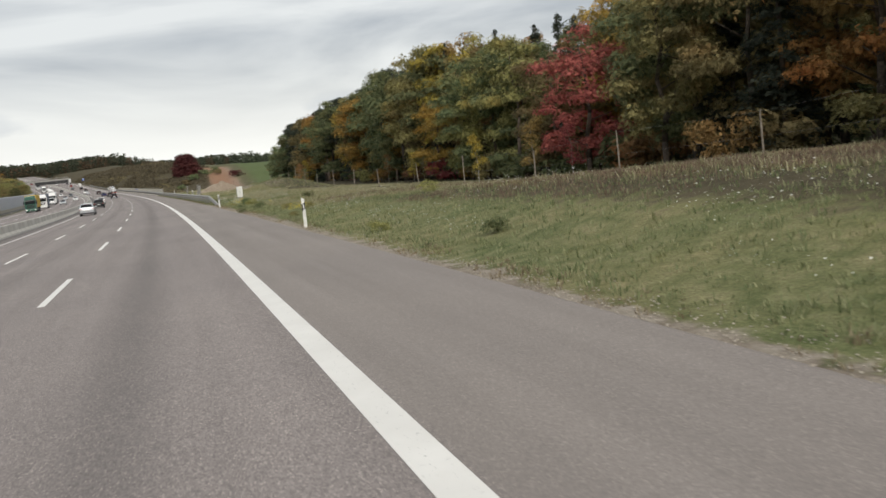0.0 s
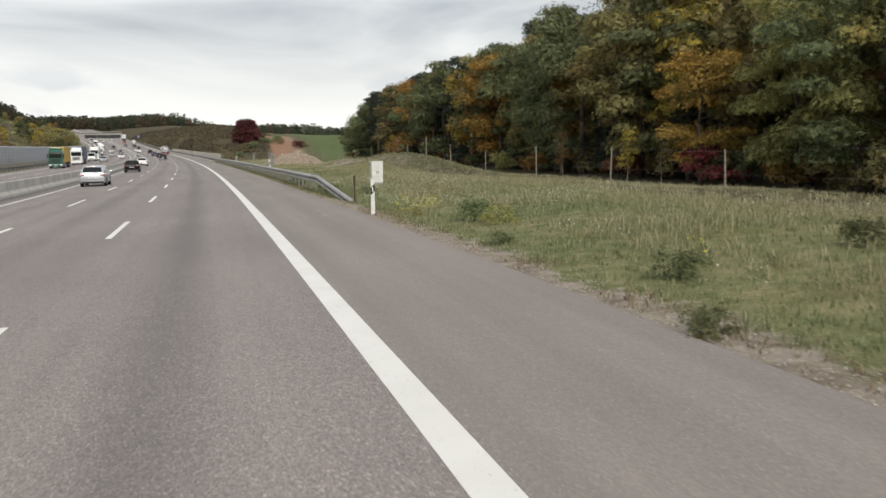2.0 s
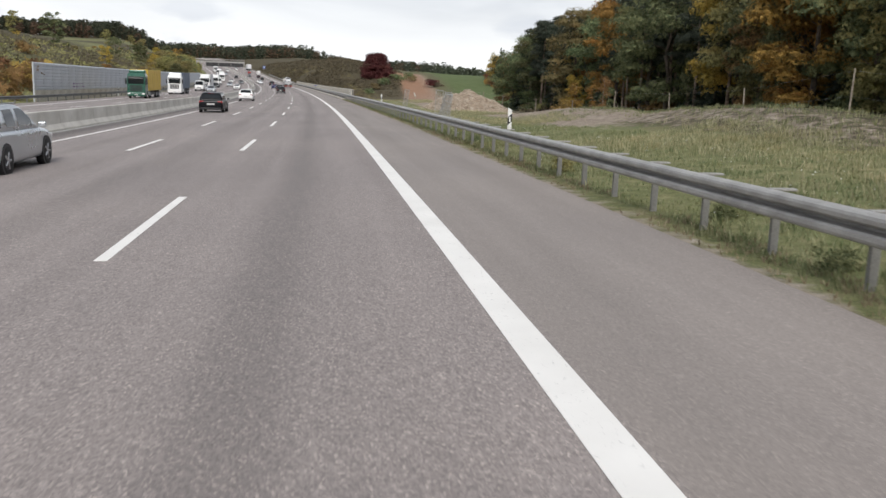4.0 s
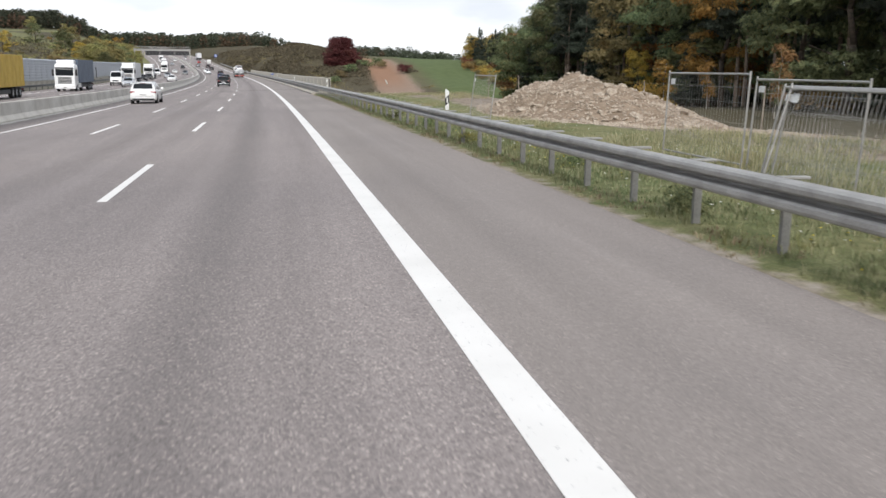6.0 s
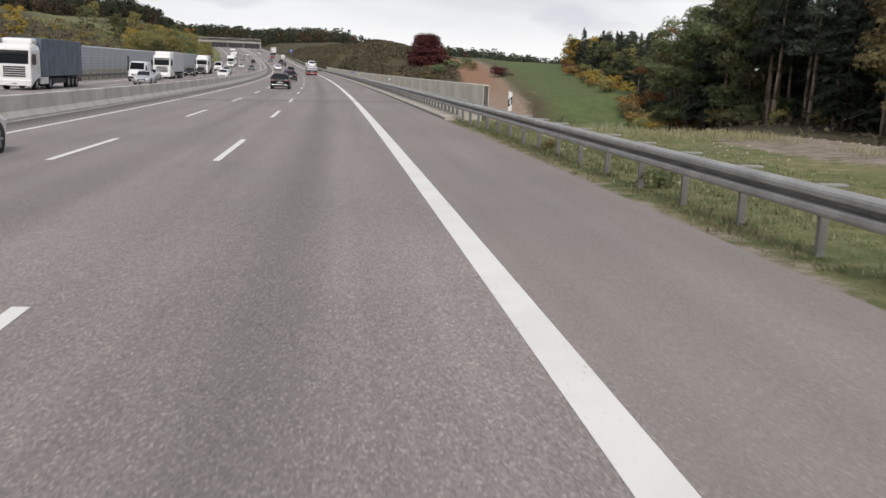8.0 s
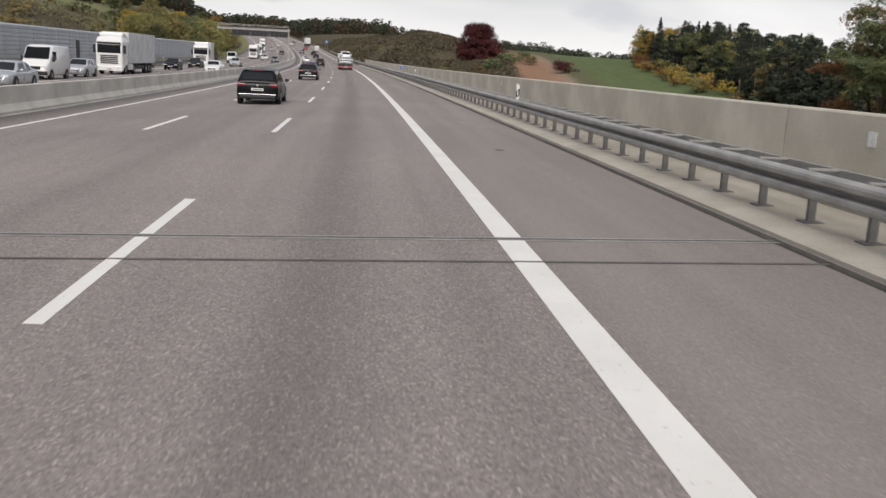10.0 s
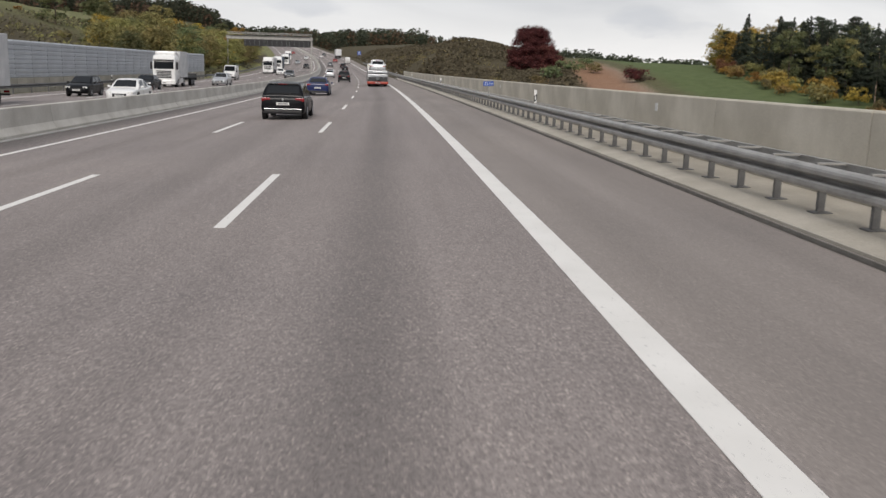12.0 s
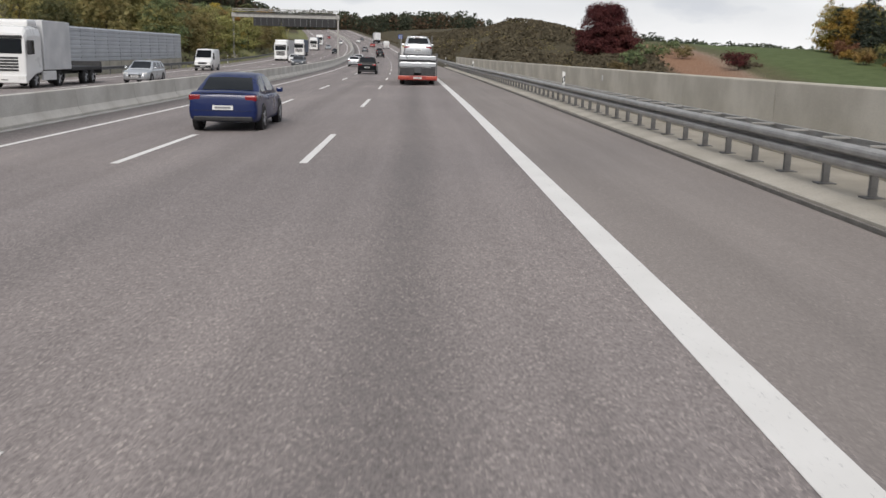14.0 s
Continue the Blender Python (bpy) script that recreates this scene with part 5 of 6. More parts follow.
def car(style, paint, m, label, group="vehicles on the motorway", chrome=False):
    """A car that faces +y, its wheels on z 0. The body, glass and roof of one style are shared."""
    L, W, H, belt, tail, hood = {"sedan": (4.5, 1.80, 1.45, 0.92, 1.02, 0.84), "wagon": (4.75, 1.83, 1.50, 0.95, 0.98, 0.86), "suv": (4.55, 1.88, 1.66, 1.04, 1.06, 1.0), "hatch": (4.1, 1.76, 1.48, 0.95, 0.97, 0.88)}[style]
    key = (style, paint.name)
    hw, y0, y1 = W / 2, -L / 2, L / 2
    if style == "sedan":
        cab = ((0.12, 0.02, 0.84), (0.19, 0.45, 0.79), (0.27, 0.86, 0.75), (0.37, 0.99, 0.76), (0.50, 1.0, 0.77), (0.59, 0.90, 0.77), (0.665, 0.48, 0.81), (0.745, 0.02, 0.87))
    elif style == "hatch":
        cab = ((0.018, 0.03, 0.86), (0.045, 0.42, 0.82), (0.085, 0.82, 0.77), (0.16, 0.96, 0.76), (0.40, 1.0, 0.78), (0.54, 0.96, 0.78), (0.63, 0.50, 0.82), (0.72, 0.02, 0.87))
    else:
        cab = ((0.016, 0.03, 0.88), (0.048, 0.45, 0.83), (0.088, 0.87, 0.79), (0.15, 0.97, 0.78), (0.40, 1.0, 0.80), (0.54, 0.96, 0.79), (0.63, 0.50, 0.83), (0.72, 0.02, 0.88))
    zb = belt - 0.01

    if key not in CARS:
        rows = []
        for t, ztop, k, z0 in ((0.0, 0.80, 0.90, 0.40), (0.008, tail - 0.09, 0.945, 0.31), (0.03, tail - 0.02, 0.972, 0.26), (0.12, tail, 0.99, 0.22), (0.30, belt + 0.015, 1.0, 0.20), (0.55, belt, 1.0, 0.20),
                               (0.70, belt - 0.005, 1.0, 0.20), (0.755, hood + 0.07, 0.99, 0.20), (0.88, hood, 0.965, 0.20), (0.955, hood - 0.10, 0.90, 0.22), (0.985, 0.62, 0.80, 0.26), (1.0, 0.50, 0.70, 0.34)):
            w, y = hw * k, y0 + L * t
            half = [(0, z0), (w * 0.84, z0), (w * 0.95, z0 + 0.05), (w * 0.985, z0 + 0.14), (w, 0.50), (w * 0.995, 0.60), (w * 0.975, max(0.62, ztop - 0.17)), (w * 0.982, max(0.64, ztop - 0.13)),
                    (w * 0.955, max(0.66, ztop - 0.05)), (w * 0.89, max(0.68, ztop - 0.012)), (w * 0.78, ztop), (w * 0.4, ztop + 0.018), (0, ztop + 0.024)]
            rows.append([(x, y, z) for x, z in mirror_ring(half)])
        body = bm_mesh("body", loft(spline_rows(rows)), paint, True)
        rows = []
        for t, k, wr in cab:
            y, zt = y0 + L * t, zb + (H - zb) * k
            wb = hw * 0.915
            wt = hw * (0.915 - (0.915 - wr * 0.94) * k)
            half = [(0, zb - 0.03), (wb, zb - 0.03), (wb * 0.62 + wt * 0.38, zb * 0.6 + zt * 0.4), (wb * 0.25 + wt * 0.75, zb * 0.25 + zt * 0.75), (wt, max(zb, zt - 0.06)), (wt * 0.95, max(zb, zt - 0.02)), (wt * 0.84, zt), (wt * 0.4, zt + 0.014), (0, zt + 0.018)]
            rows.append([(x, y, z) for x, z in mirror_ring(half)])
        rings = spline_rows(rows)
        shell = bm_mesh("cabin_shell", loft(rings), paint, True)

        def pane(name, r0, r1, grid):
            """A pane just proud of the shell, between two stations of the cabin; grid gives the ring's points in turn."""
            vs, fs, keep = [], [], [r for r in rings if r0 <= (r[0][1] - y0) / L <= r1]
            m = len(grid(keep[0]))
            for r in keep:
                vs += grid(r)
            for i in range(len(keep) - 1):
                for j in range(m - 1):
                    q = i * m + j
                    fs.append((q, q + 1, q + m + 1, q + m))
            return mesh_of(name, vs, fs, GLASS, True)

        def side(sx):
            def grid(r):
                p = [Vector(r[j]) for j in (1, 2, 3, 4)]
                out = []
                for f in (0.16, 0.5, 0.90):
                    g = f * 3
                    j = min(2, int(g))
                    q = p[j].lerp(p[j + 1], g - j)
                    out.append((sx * (q.x + 0.007), q.y, q.z + 0.002))
                return out
            return grid

        def over(rearward):
            def grid(r):
                zt, wt = r[6][2], r[6][0]
                return [(x * wt, r[6][1] + (-0.012 if rearward else 0.012), zt + 0.012 + 0.016 * (1 - abs(x))) for x in (-0.98, -0.5, 0.0, 0.5, 0.98)]
            return grid
        last = cab[-1][0]
        panes = []
        if style == "sedan":
            cuts = ((0.235, 0.395), (0.415, 0.635))
        else:
            cuts = ((0.105, 0.205), (0.225, 0.405), (0.425, 0.645))
        for sx in (-1, 1):
            for c0, c1 in cuts:
                panes.append(pane("side_window", c0, c1, side(sx)))
        t0, t2 = cab[0][0], cab[2][0]
        panes.append(pane("rear_window", t0 + (t2 - t0) * 0.16, t0 + (t2 - t0) * 0.90, over(True)))
        panes.append(pane("windscreen", cab[-3][0] + 0.012, last - 0.012, over(False)))
        arch = bm_mesh("wheel_arch", rod((-0.07, 0, 0), (0.07, 0, 0), 0.375, 24), BLACK)
        CARS[key] = (body, shell, panes, arch)
    body, shell, panes, arch = CARS[key]
    ob = empty("car", m, label, "car", group)
    b = part("body", body, paint, ob)
    part("cabin_shell", shell, paint, ob)
    for me in panes:
        part(me.name.split(".")[0], me, GLASS, ob, "dark tinted window")
    if style != "sedan":
        t, k, wr = cab[2]
        ys, zs = y0 + L * t, zb + (H - zb) * k
        part("rear_spoiler", box(-hw * 0.66, hw * 0.66, ys - 0.09, ys + 0.16, zs + 0.004, zs + 0.040, 0.016), paint, ob)
        part("brake_light", box(-0.20, 0.20, ys - 0.106, ys - 0.09, zs + 0.006, zs + 0.028), RED_LENS, ob, "high red brake light")
        if style == "wagon":
            for sx in (-1, 1):
                part("roof_rail", rod((sx * hw * 0.64, y0 + L * 0.13, H + 0.028), (sx * hw * 0.66, y0 + L * 0.52, H + 0.035), 0.016, 6), RIM, ob)
        part("wiper", box(-0.02, 0.34, y0 + 0.075, y0 + 0.10, belt + 0.10, belt + 0.12), BLACK, ob)
    else:
        part("boot_seam", box(-hw * 0.62, hw * 0.62, y0 + 0.018, y0 + 0.05, tail - 0.055, tail - 0.045), BLACK, ob)
    for sx in (-1, 1):
        for y in (y0 + L * 0.195, y0 + L * 0.80):
            part("wheel_arch", arch, BLACK, ob, m=Matrix.Translation((sx * (hw - 0.066), y, 0.335)))
            wheel(ob, sx * (hw - 0.10), y, 0.325, 0.215)
        lo, hi = hw * (0.54 if style != "sedan" else 0.62), hw * 0.950
        part("tail_light", box(lo if sx > 0 else -hi, hi if sx > 0 else -lo, y0 + 0.002, y0 + 0.26, tail - 0.235, tail - 0.085, 0.035), RED_LENS, ob, "red tail light")
        part("headlight", box(hw * 0.52 if sx > 0 else -hw * 0.88, hw * 0.88 if sx > 0 else -hw * 0.52, y1 - 0.28, y1 - 0.045, 0.60, 0.73, 0.03), CLEAR_LENS, ob, "clear headlight")
        part("mirror", box(sx * hw if sx > 0 else -hw - 0.18, hw + 0.18 if sx > 0 else -hw, y0 + L * 0.655, y0 + L * 0.685, belt + 0.0, belt + 0.13, 0.035), BLACK if chrome else paint, ob)
        for yh in (0.36, 0.56):
            part("door_handle", box(sx * hw * 0.985 - 0.012, sx * hw * 0.985 + 0.012, y0 + L * yh, y0 + L * yh + 0.18, belt - 0.15, belt - 0.12, 0.006), RIM if chrome else paint, ob)
    part("rear_bumper", box(-hw * 0.83, hw * 0.83, y0 - 0.015, y0 + 0.14, 0.27, 0.40, 0.035), BLACK, ob, "black lower bumper")
    part("bumper_seam", box(-hw * 0.80, hw * 0.80, y0 - 0.004, y0 + 0.06, 0.535, 0.545), BLACK, ob)
    if chrome:
        part("chrome_strip", box(-hw * 0.84, hw * 0.84, y0 - 0.012, y0 + 0.05, 0.425, 0.46, 0.01), CHROME, ob, "bright chrome strip across the bumper")
        part("maker_badge", rod((0, y0 - 0.006, tail - 0.15), (0, y0 + 0.03, tail - 0.15), 0.045, 16), CHROME, ob, "round chrome badge")
    part("front_grille", box(-hw * 0.45, hw * 0.45, y1 - 0.08, y1 + 0.008, 0.40, 0.60, 0.02), BLACK, ob)
    for y, nm in ((y0 - 0.006, "rear"), (y1 + 0.014, "front")):
        z0 = 0.60 if nm == "rear" and style != "sedan" else 0.56 if nm == "rear" else 0.42
        pl = part("number_plate", box(-0.26, 0.26, y - 0.008, y + 0.008, z0, z0 + 0.11, 0.004), PLATE, ob, "white number plate")
        yb = y - 0.010 if nm == "rear" else y + 0.010
        part("plate_bar", box(-0.20, 0.20, yb - 0.002, yb + 0.002, z0 + 0.03, z0 + 0.08), PLATE_INK, pl)
    return ob


CHROME = node_mat("chrome", (0.55, 0.56, 0.57), 0.28, 1.0)
P_SILVER, P_BLUE = car_paint("silver_paint", (0.50, 0.52, 0.54), 0.6), car_paint("dark_blue_paint", (0.006, 0.016, 0.080), 0.0, 0.3, 0.35)
P_BLACK, P_WHITE = car_paint("black_paint", (0.004, 0.0045, 0.006), 0.0, 0.10, 0.16), car_paint("white_paint", (0.75, 0.75, 0.74), 0.0)
P_GREY, P_RED = car_paint("grey_paint", (0.11, 0.12, 0.13), 0.5), car_paint("red_paint", (0.35, 0.03, 0.025), 0.1)
P_YELLOW = car_paint("yellow_paint", (0.62, 0.40, 0.04), 0.0)
TARP_BLUE = grained("blue_grey_tarpaulin", (0.09, 0.115, 0.16), (0.14, 0.17, 0.22), 1.2, 30, 0.6)
TARP_WHITE = grained("white_tarpaulin", (0.52, 0.53, 0.54), (0.68, 0.68, 0.68), 0.9, 30, 0.6)
TARP_YELLOW = grained("yellow_tarpaulin", (0.50, 0.33, 0.04), (0.62, 0.43, 0.07), 0.9, 30, 0.6)
CHASSIS = grained("chassis_steel", (0.03, 0.03, 0.032), (0.06, 0.06, 0.06), 4, 40, 0.7)

for style, paint, s, x, lab in (
        ("wagon", P_SILVER, 121, -9.2, "silver estate car driving in the fast lane"), ("wagon", P_BLACK, 170, -9.3, "black estate car driving in the fast lane"),
        ("wagon", P_WHITE, 217, -9.65, "white estate car near the median barrier"), ("wagon", P_BLACK, 288, -5.9, "black estate car with chrome trim in the middle lane"),
        ("wagon", P_BLACK, 335, -5.9, "black estate car with chrome trim in the middle lane"), ("sedan", P_BLUE, 370, -6.75, "dark blue saloon car in the middle lane"),
        ("suv", P_BLACK, 436.0, -6.1, "black off-road car in the middle lane"), ("wagon", P_WHITE, 500.0, -9.4, "white estate car far ahead"), ("hatch", P_SILVER, 476, -9.2, "silver hatchback far ahead"),
        ("sedan", P_BLACK, 552, -5.6, "black saloon car far ahead"), ("hatch", P_GREY, 610, -9.1, "grey hatchback far ahead"), ("sedan", P_RED, 668, -5.6, "dark red saloon car far ahead"), ("wagon", P_BLACK, 590, -5.4, "black estate car far ahead"),
        ("hatch", P_WHITE, 735, -9.0, "white hatchback far ahead"), ("sedan", P_GREY, 780, -5.6, "grey saloon car far ahead")):
    car(style, paint, place(s, x), lab, chrome="chrome" in lab)
for style, paint, s, x, lab in (
        ("hatch", P_BLACK, 366, -24.2, "black hatchback coming the other way"), ("sedan", P_BLACK, 386, -24.3, "black saloon car coming the other way"), ("wagon", P_SILVER, 409, -20.7, "silver estate car coming the other way"),
        ("hatch", P_SILVER, 324.5, -24.3, "silver hatchback coming the other way"), ("sedan", P_WHITE, 352, -17.2, "white saloon car coming the other way"), ("hatch", P_RED, 815, -20.6, "red hatchback coming the other way"),
        ("sedan", P_SILVER, 298, -20.6, "silver saloon car coming the other way"), ("wagon", P_GREY, 474, -17.0, "grey estate car coming the other way"), ("sedan", P_WHITE, 505, -20.8, "white saloon car coming the other way"),
        ("hatch", P_BLACK, 585, -17.0, "black hatchback coming the other way"), ("sedan", P_SILVER, 640, -20.6, "silver saloon car coming the other way"), ("hatch", P_WHITE, 700, -17.0, "white hatchback coming the other way")):
    car(style, paint, place(s, x, 0, 180), lab, "oncoming vehicles")


def van(paint, m, label, group="oncoming vehicles"):
    ob = empty("van", m, label, "van", group)
    hw, y0, y1 = 0.99, -2.7, 2.7
    rows = []
    for t, zt, k in ((0.0, 2.30, 0.95), (0.01, 2.42, 0.98), (0.60, 2.45, 1.0), (0.72, 2.34, 1.0), (0.86, 1.42, 0.99), (0.97, 1.10, 0.93), (1.0, 0.8, 0.84)):
        w, y = hw * k, y0 + (y1 - y0) * t
        half = [(0, 0.28), (w * 0.9, 0.28), (w, 0.45), (w, min(1.1, zt - 0.12)), (w * (0.94 if zt > 1.5 else 0.97), zt - 0.10), (w * 0.86, zt), (0, zt + 0.03)]
        rows.append([(x, y, z) for x, z in mirror_ring(half)])
    part("body", loft(rows), paint, ob, smooth=True)
    ws = [[(-0.80, 1.31, 2.30), (0.80, 1.31, 2.30)], [(-0.86, 1.97, 1.50), (0.86, 1.97, 1.50)]]
    bm = bmesh.new()
    q = [bm.verts.new(p) for p in (ws[0][0], ws[0][1], ws[1][1], ws[1][0])]
    f = bm.faces.new(q)
    bmesh.ops.solidify(bm, geom=[f], thickness=-0.035)
    part("windscreen", bm, GLASS, ob, "dark windscreen")
    for sx in (-1, 1):
        part("side_window", box(sx * hw * 0.965 - 0.02, sx * hw * 0.965 + 0.02, 0.55, 1.35, 1.35, 2.0, 0.015), GLASS, ob)
        part("headlight", box(0.52 if sx > 0 else -0.88, 0.88 if sx > 0 else -0.52, 2.50, 2.68, 0.78, 1.0, 0.04), CLEAR_LENS, ob)
        part("mirror", box(hw if sx > 0 else -hw - 0.2, hw + 0.2 if sx > 0 else -hw, 1.5, 1.62, 1.3, 1.65, 0.03), BLACK, ob)
        part("tail_light", box(hw - 0.14 if sx > 0 else -hw + 0.02, hw - 0.02 if sx > 0 else -hw + 0.14, y0 - 0.01, y0 + 0.05, 0.9, 1.35, 0.015), RED_LENS, ob)
        for y in (-1.75, 1.75):
            part("wheel_arch", rod((sx * (hw - 0.2), y, 0.36), (sx * (hw + 0.004), y, 0.36), 0.42, 20), BLACK, ob)
            wheel(ob, sx * (hw - 0.1), y, 0.34, 0.22)
    part("grille", box(-0.5, 0.5, 2.62, 2.715, 0.72, 0.95, 0.02), BLACK, ob)
    part("bumper", box(-0.92, 0.92, 2.45, 2.74, 0.34, 0.62, 0.05), BLACK, ob)
    pl = part("number_plate", box(-0.26, 0.26, 2.74, 2.755, 0.44, 0.55), PLATE, ob)
    part("plate_bar", box(-0.18, 0.18, 2.755, 2.759, 0.47, 0.52), INK, pl)
    return ob


van(P_WHITE, place(452, -25.4, 0, 180), "white delivery van coming the other way")
van(P_WHITE, place(316, -24.4, 0, 180), "white delivery van coming the other way")
van(P_WHITE, place(648, -1.6), "white delivery van far ahead", "vehicles on the motorway")


def lorry(m, paint, load, label, group="oncoming vehicles", trailer=13.2, flat=False, body_h=4.0):
    """Articulated lorry, front bumper at y 0, facing +y."""
    ob = empty("lorry", m, label, "lorry", group)
    rows = []
    for y, k, z0, z1 in ((-2.25, 1.0, 0.95, 3.45), (-1.2, 1.0, 0.75, 3.55), (-0.35, 1.0, 0.42, 3.45), (-0.06, 0.97, 0.38, 3.10), (0.0, 0.90, 0.42, 2.6)):
        w = 1.24 * k
        half = [(0, z0), (w * 0.93, z0), (w, z0 + 0.10), (w, z1 - 0.5), (w * 0.95, z1 - 0.14), (w * 0.86, z1), (0, z1 + 0.04)]
        rows.append([(x, y, z) for x, z in mirror_ring(half)])
    c = part("cab", loft(rows), paint, ob)
    part("windscreen", box(-1.06, 1.06, -0.20, 0.035, 1.98, 2.82, 0.06), GLASS, c, "dark windscreen")
    part("sun_visor", box(-1.08, 1.08, -0.12, 0.14, 2.86, 3.0, 0.03), BLACK, c)
    part("air_deflector", box(-1.1, 1.1, -2.2, -0.9, 3.5, 3.92, 0.16), paint, c)
    for i in range(5):
        part("grille_slat", box(-0.80, 0.80, -0.02, 0.05, 1.02 + 0.17 * i, 1.12 + 0.17 * i, 0.012), BLACK, c)
    part("bumper", box(-1.22, 1.22, -0.30, 0.07, 0.34, 0.80, 0.06), paint, c)
    pl = part("number_plate", box(-0.26, 0.26, 0.07, 0.08, 0.46, 0.57), PLATE, c)
    part("plate_bar", box(-0.18, 0.18, 0.08, 0.084, 0.49, 0.54), INK, pl)
    for sx in (-1, 1):
        part("headlight", box(0.78 if sx > 0 else -1.16, 1.16 if sx > 0 else -0.78, -0.04, 0.085, 0.56, 0.76, 0.03), CLEAR_LENS, c)
        part("mirror", box(1.27 if sx > 0 else -1.50, 1.50 if sx > 0 else -1.27, -0.35, -0.15, 1.95, 2.75, 0.05), BLACK, c)
        part("side_window", box(sx * 1.235 - 0.02, sx * 1.235 + 0.02, -1.25, -0.40, 1.98, 2.75, 0.02), GLASS, c)
        part("side_skirt", box(sx * 1.15 - 0.06, sx * 1.15 + 0.06, -4.4, -2.4, 0.45, 1.0, 0.03), paint, ob)
        for y in (-1.35, -4.9):
            wheel(ob, sx * 1.05, y, 0.50, 0.30)
        for y in ((-10.2, -11.5, -12.8) if not flat else (-9.4, -10.7)):
            wheel(ob, sx * 1.05, y, 0.50, 0.36)
    part("chassis", box(-0.45, 0.45, -trailer - 1.2, -1.6, 0.72, 1.02, 0.02), CHASSIS, ob)
    if not flat:
        t = part("load_box", box(-1.27, 1.27, -trailer - 1.4, -2.55, 1.05, body_h, 0.04), load, ob, "tall tarpaulin load box")
        for sx in (-1, 1):
            for i in range(9):
                y = -2.9 - (trailer - 1.6) * i / 8
                part("tarp_strap", box(sx * 1.275 - 0.008, sx * 1.275 + 0.008, y - 0.03, y + 0.03, 1.08, body_h - 0.08), load, t)
        part("rear_bar", box(-1.2, 1.2, -trailer - 1.45, -trailer - 1.35, 0.5, 0.62, 0.02), CHASSIS, ob)
        part("side_guard", box(1.16, 1.2, -9.4, -5.6, 0.45, 0.85, 0.02), CHASSIS, ob)
        part("side_guard", box(-1.2, -1.16, -9.4, -5.6, 0.45, 0.85, 0.02), CHASSIS, ob)
        for sx in (-1, 1):
            part("tail_light", box(0.85 if sx > 0 else -1.15, 1.15 if sx > 0 else -0.85, -trailer - 1.47, -trailer - 1.40, 0.66, 0.80, 0.01), RED_LENS, ob)
    else:
        t = part("swap_body", box(-1.27, 1.27, -6.8, -2.55, 1.05, 3.95, 0.05), load, ob, "short white load box")
        part("flat_bed", box(-1.2, 1.2, -12.6, -7.0, 0.95, 1.18, 0.03), CHASSIS, ob, "empty flat trailer bed")
        part("end_board", box(-1.2, 1.2, -12.66, -12.58, 0.7, 1.5, 0.02), CHASSIS, ob)
    return ob


for s, x, paint, load, lab, flat in (
        (397, -25.1, P_WHITE, TARP_WHITE, "white lorry with a short box and empty trailer", True), (335, -24.6, P_WHITE, TARP_WHITE, "white articulated lorry with a pale tarpaulin trailer", False),
        (270, -25.1, P_WHITE, TARP_BLUE, "white lorry with a blue-grey tarpaulin trailer", False), (229, -25.3, car_paint("green_paint", (0.02, 0.09, 0.06), 0.1), TARP_YELLOW, "green lorry with a yellow tarpaulin trailer", False),
        (520, -24.8, P_WHITE, TARP_WHITE, "white lorry coming the other way far ahead", False), (562, -24.8, P_WHITE, TARP_BLUE, "white lorry with a blue trailer far ahead", False),
        (628, -24.8, P_WHITE, TARP_BLUE, "white lorry coming the other way far ahead", False), (690, -24.8, P_WHITE, TARP_WHITE, "white lorry coming the other way far ahead", False)):
    lorry(place(s, x, 0, 180), paint, load, lab, flat=flat)
lorry(place(735, -1.6), P_WHITE, TARP_WHITE, "white lorry driving far ahead", "vehicles on the motorway")


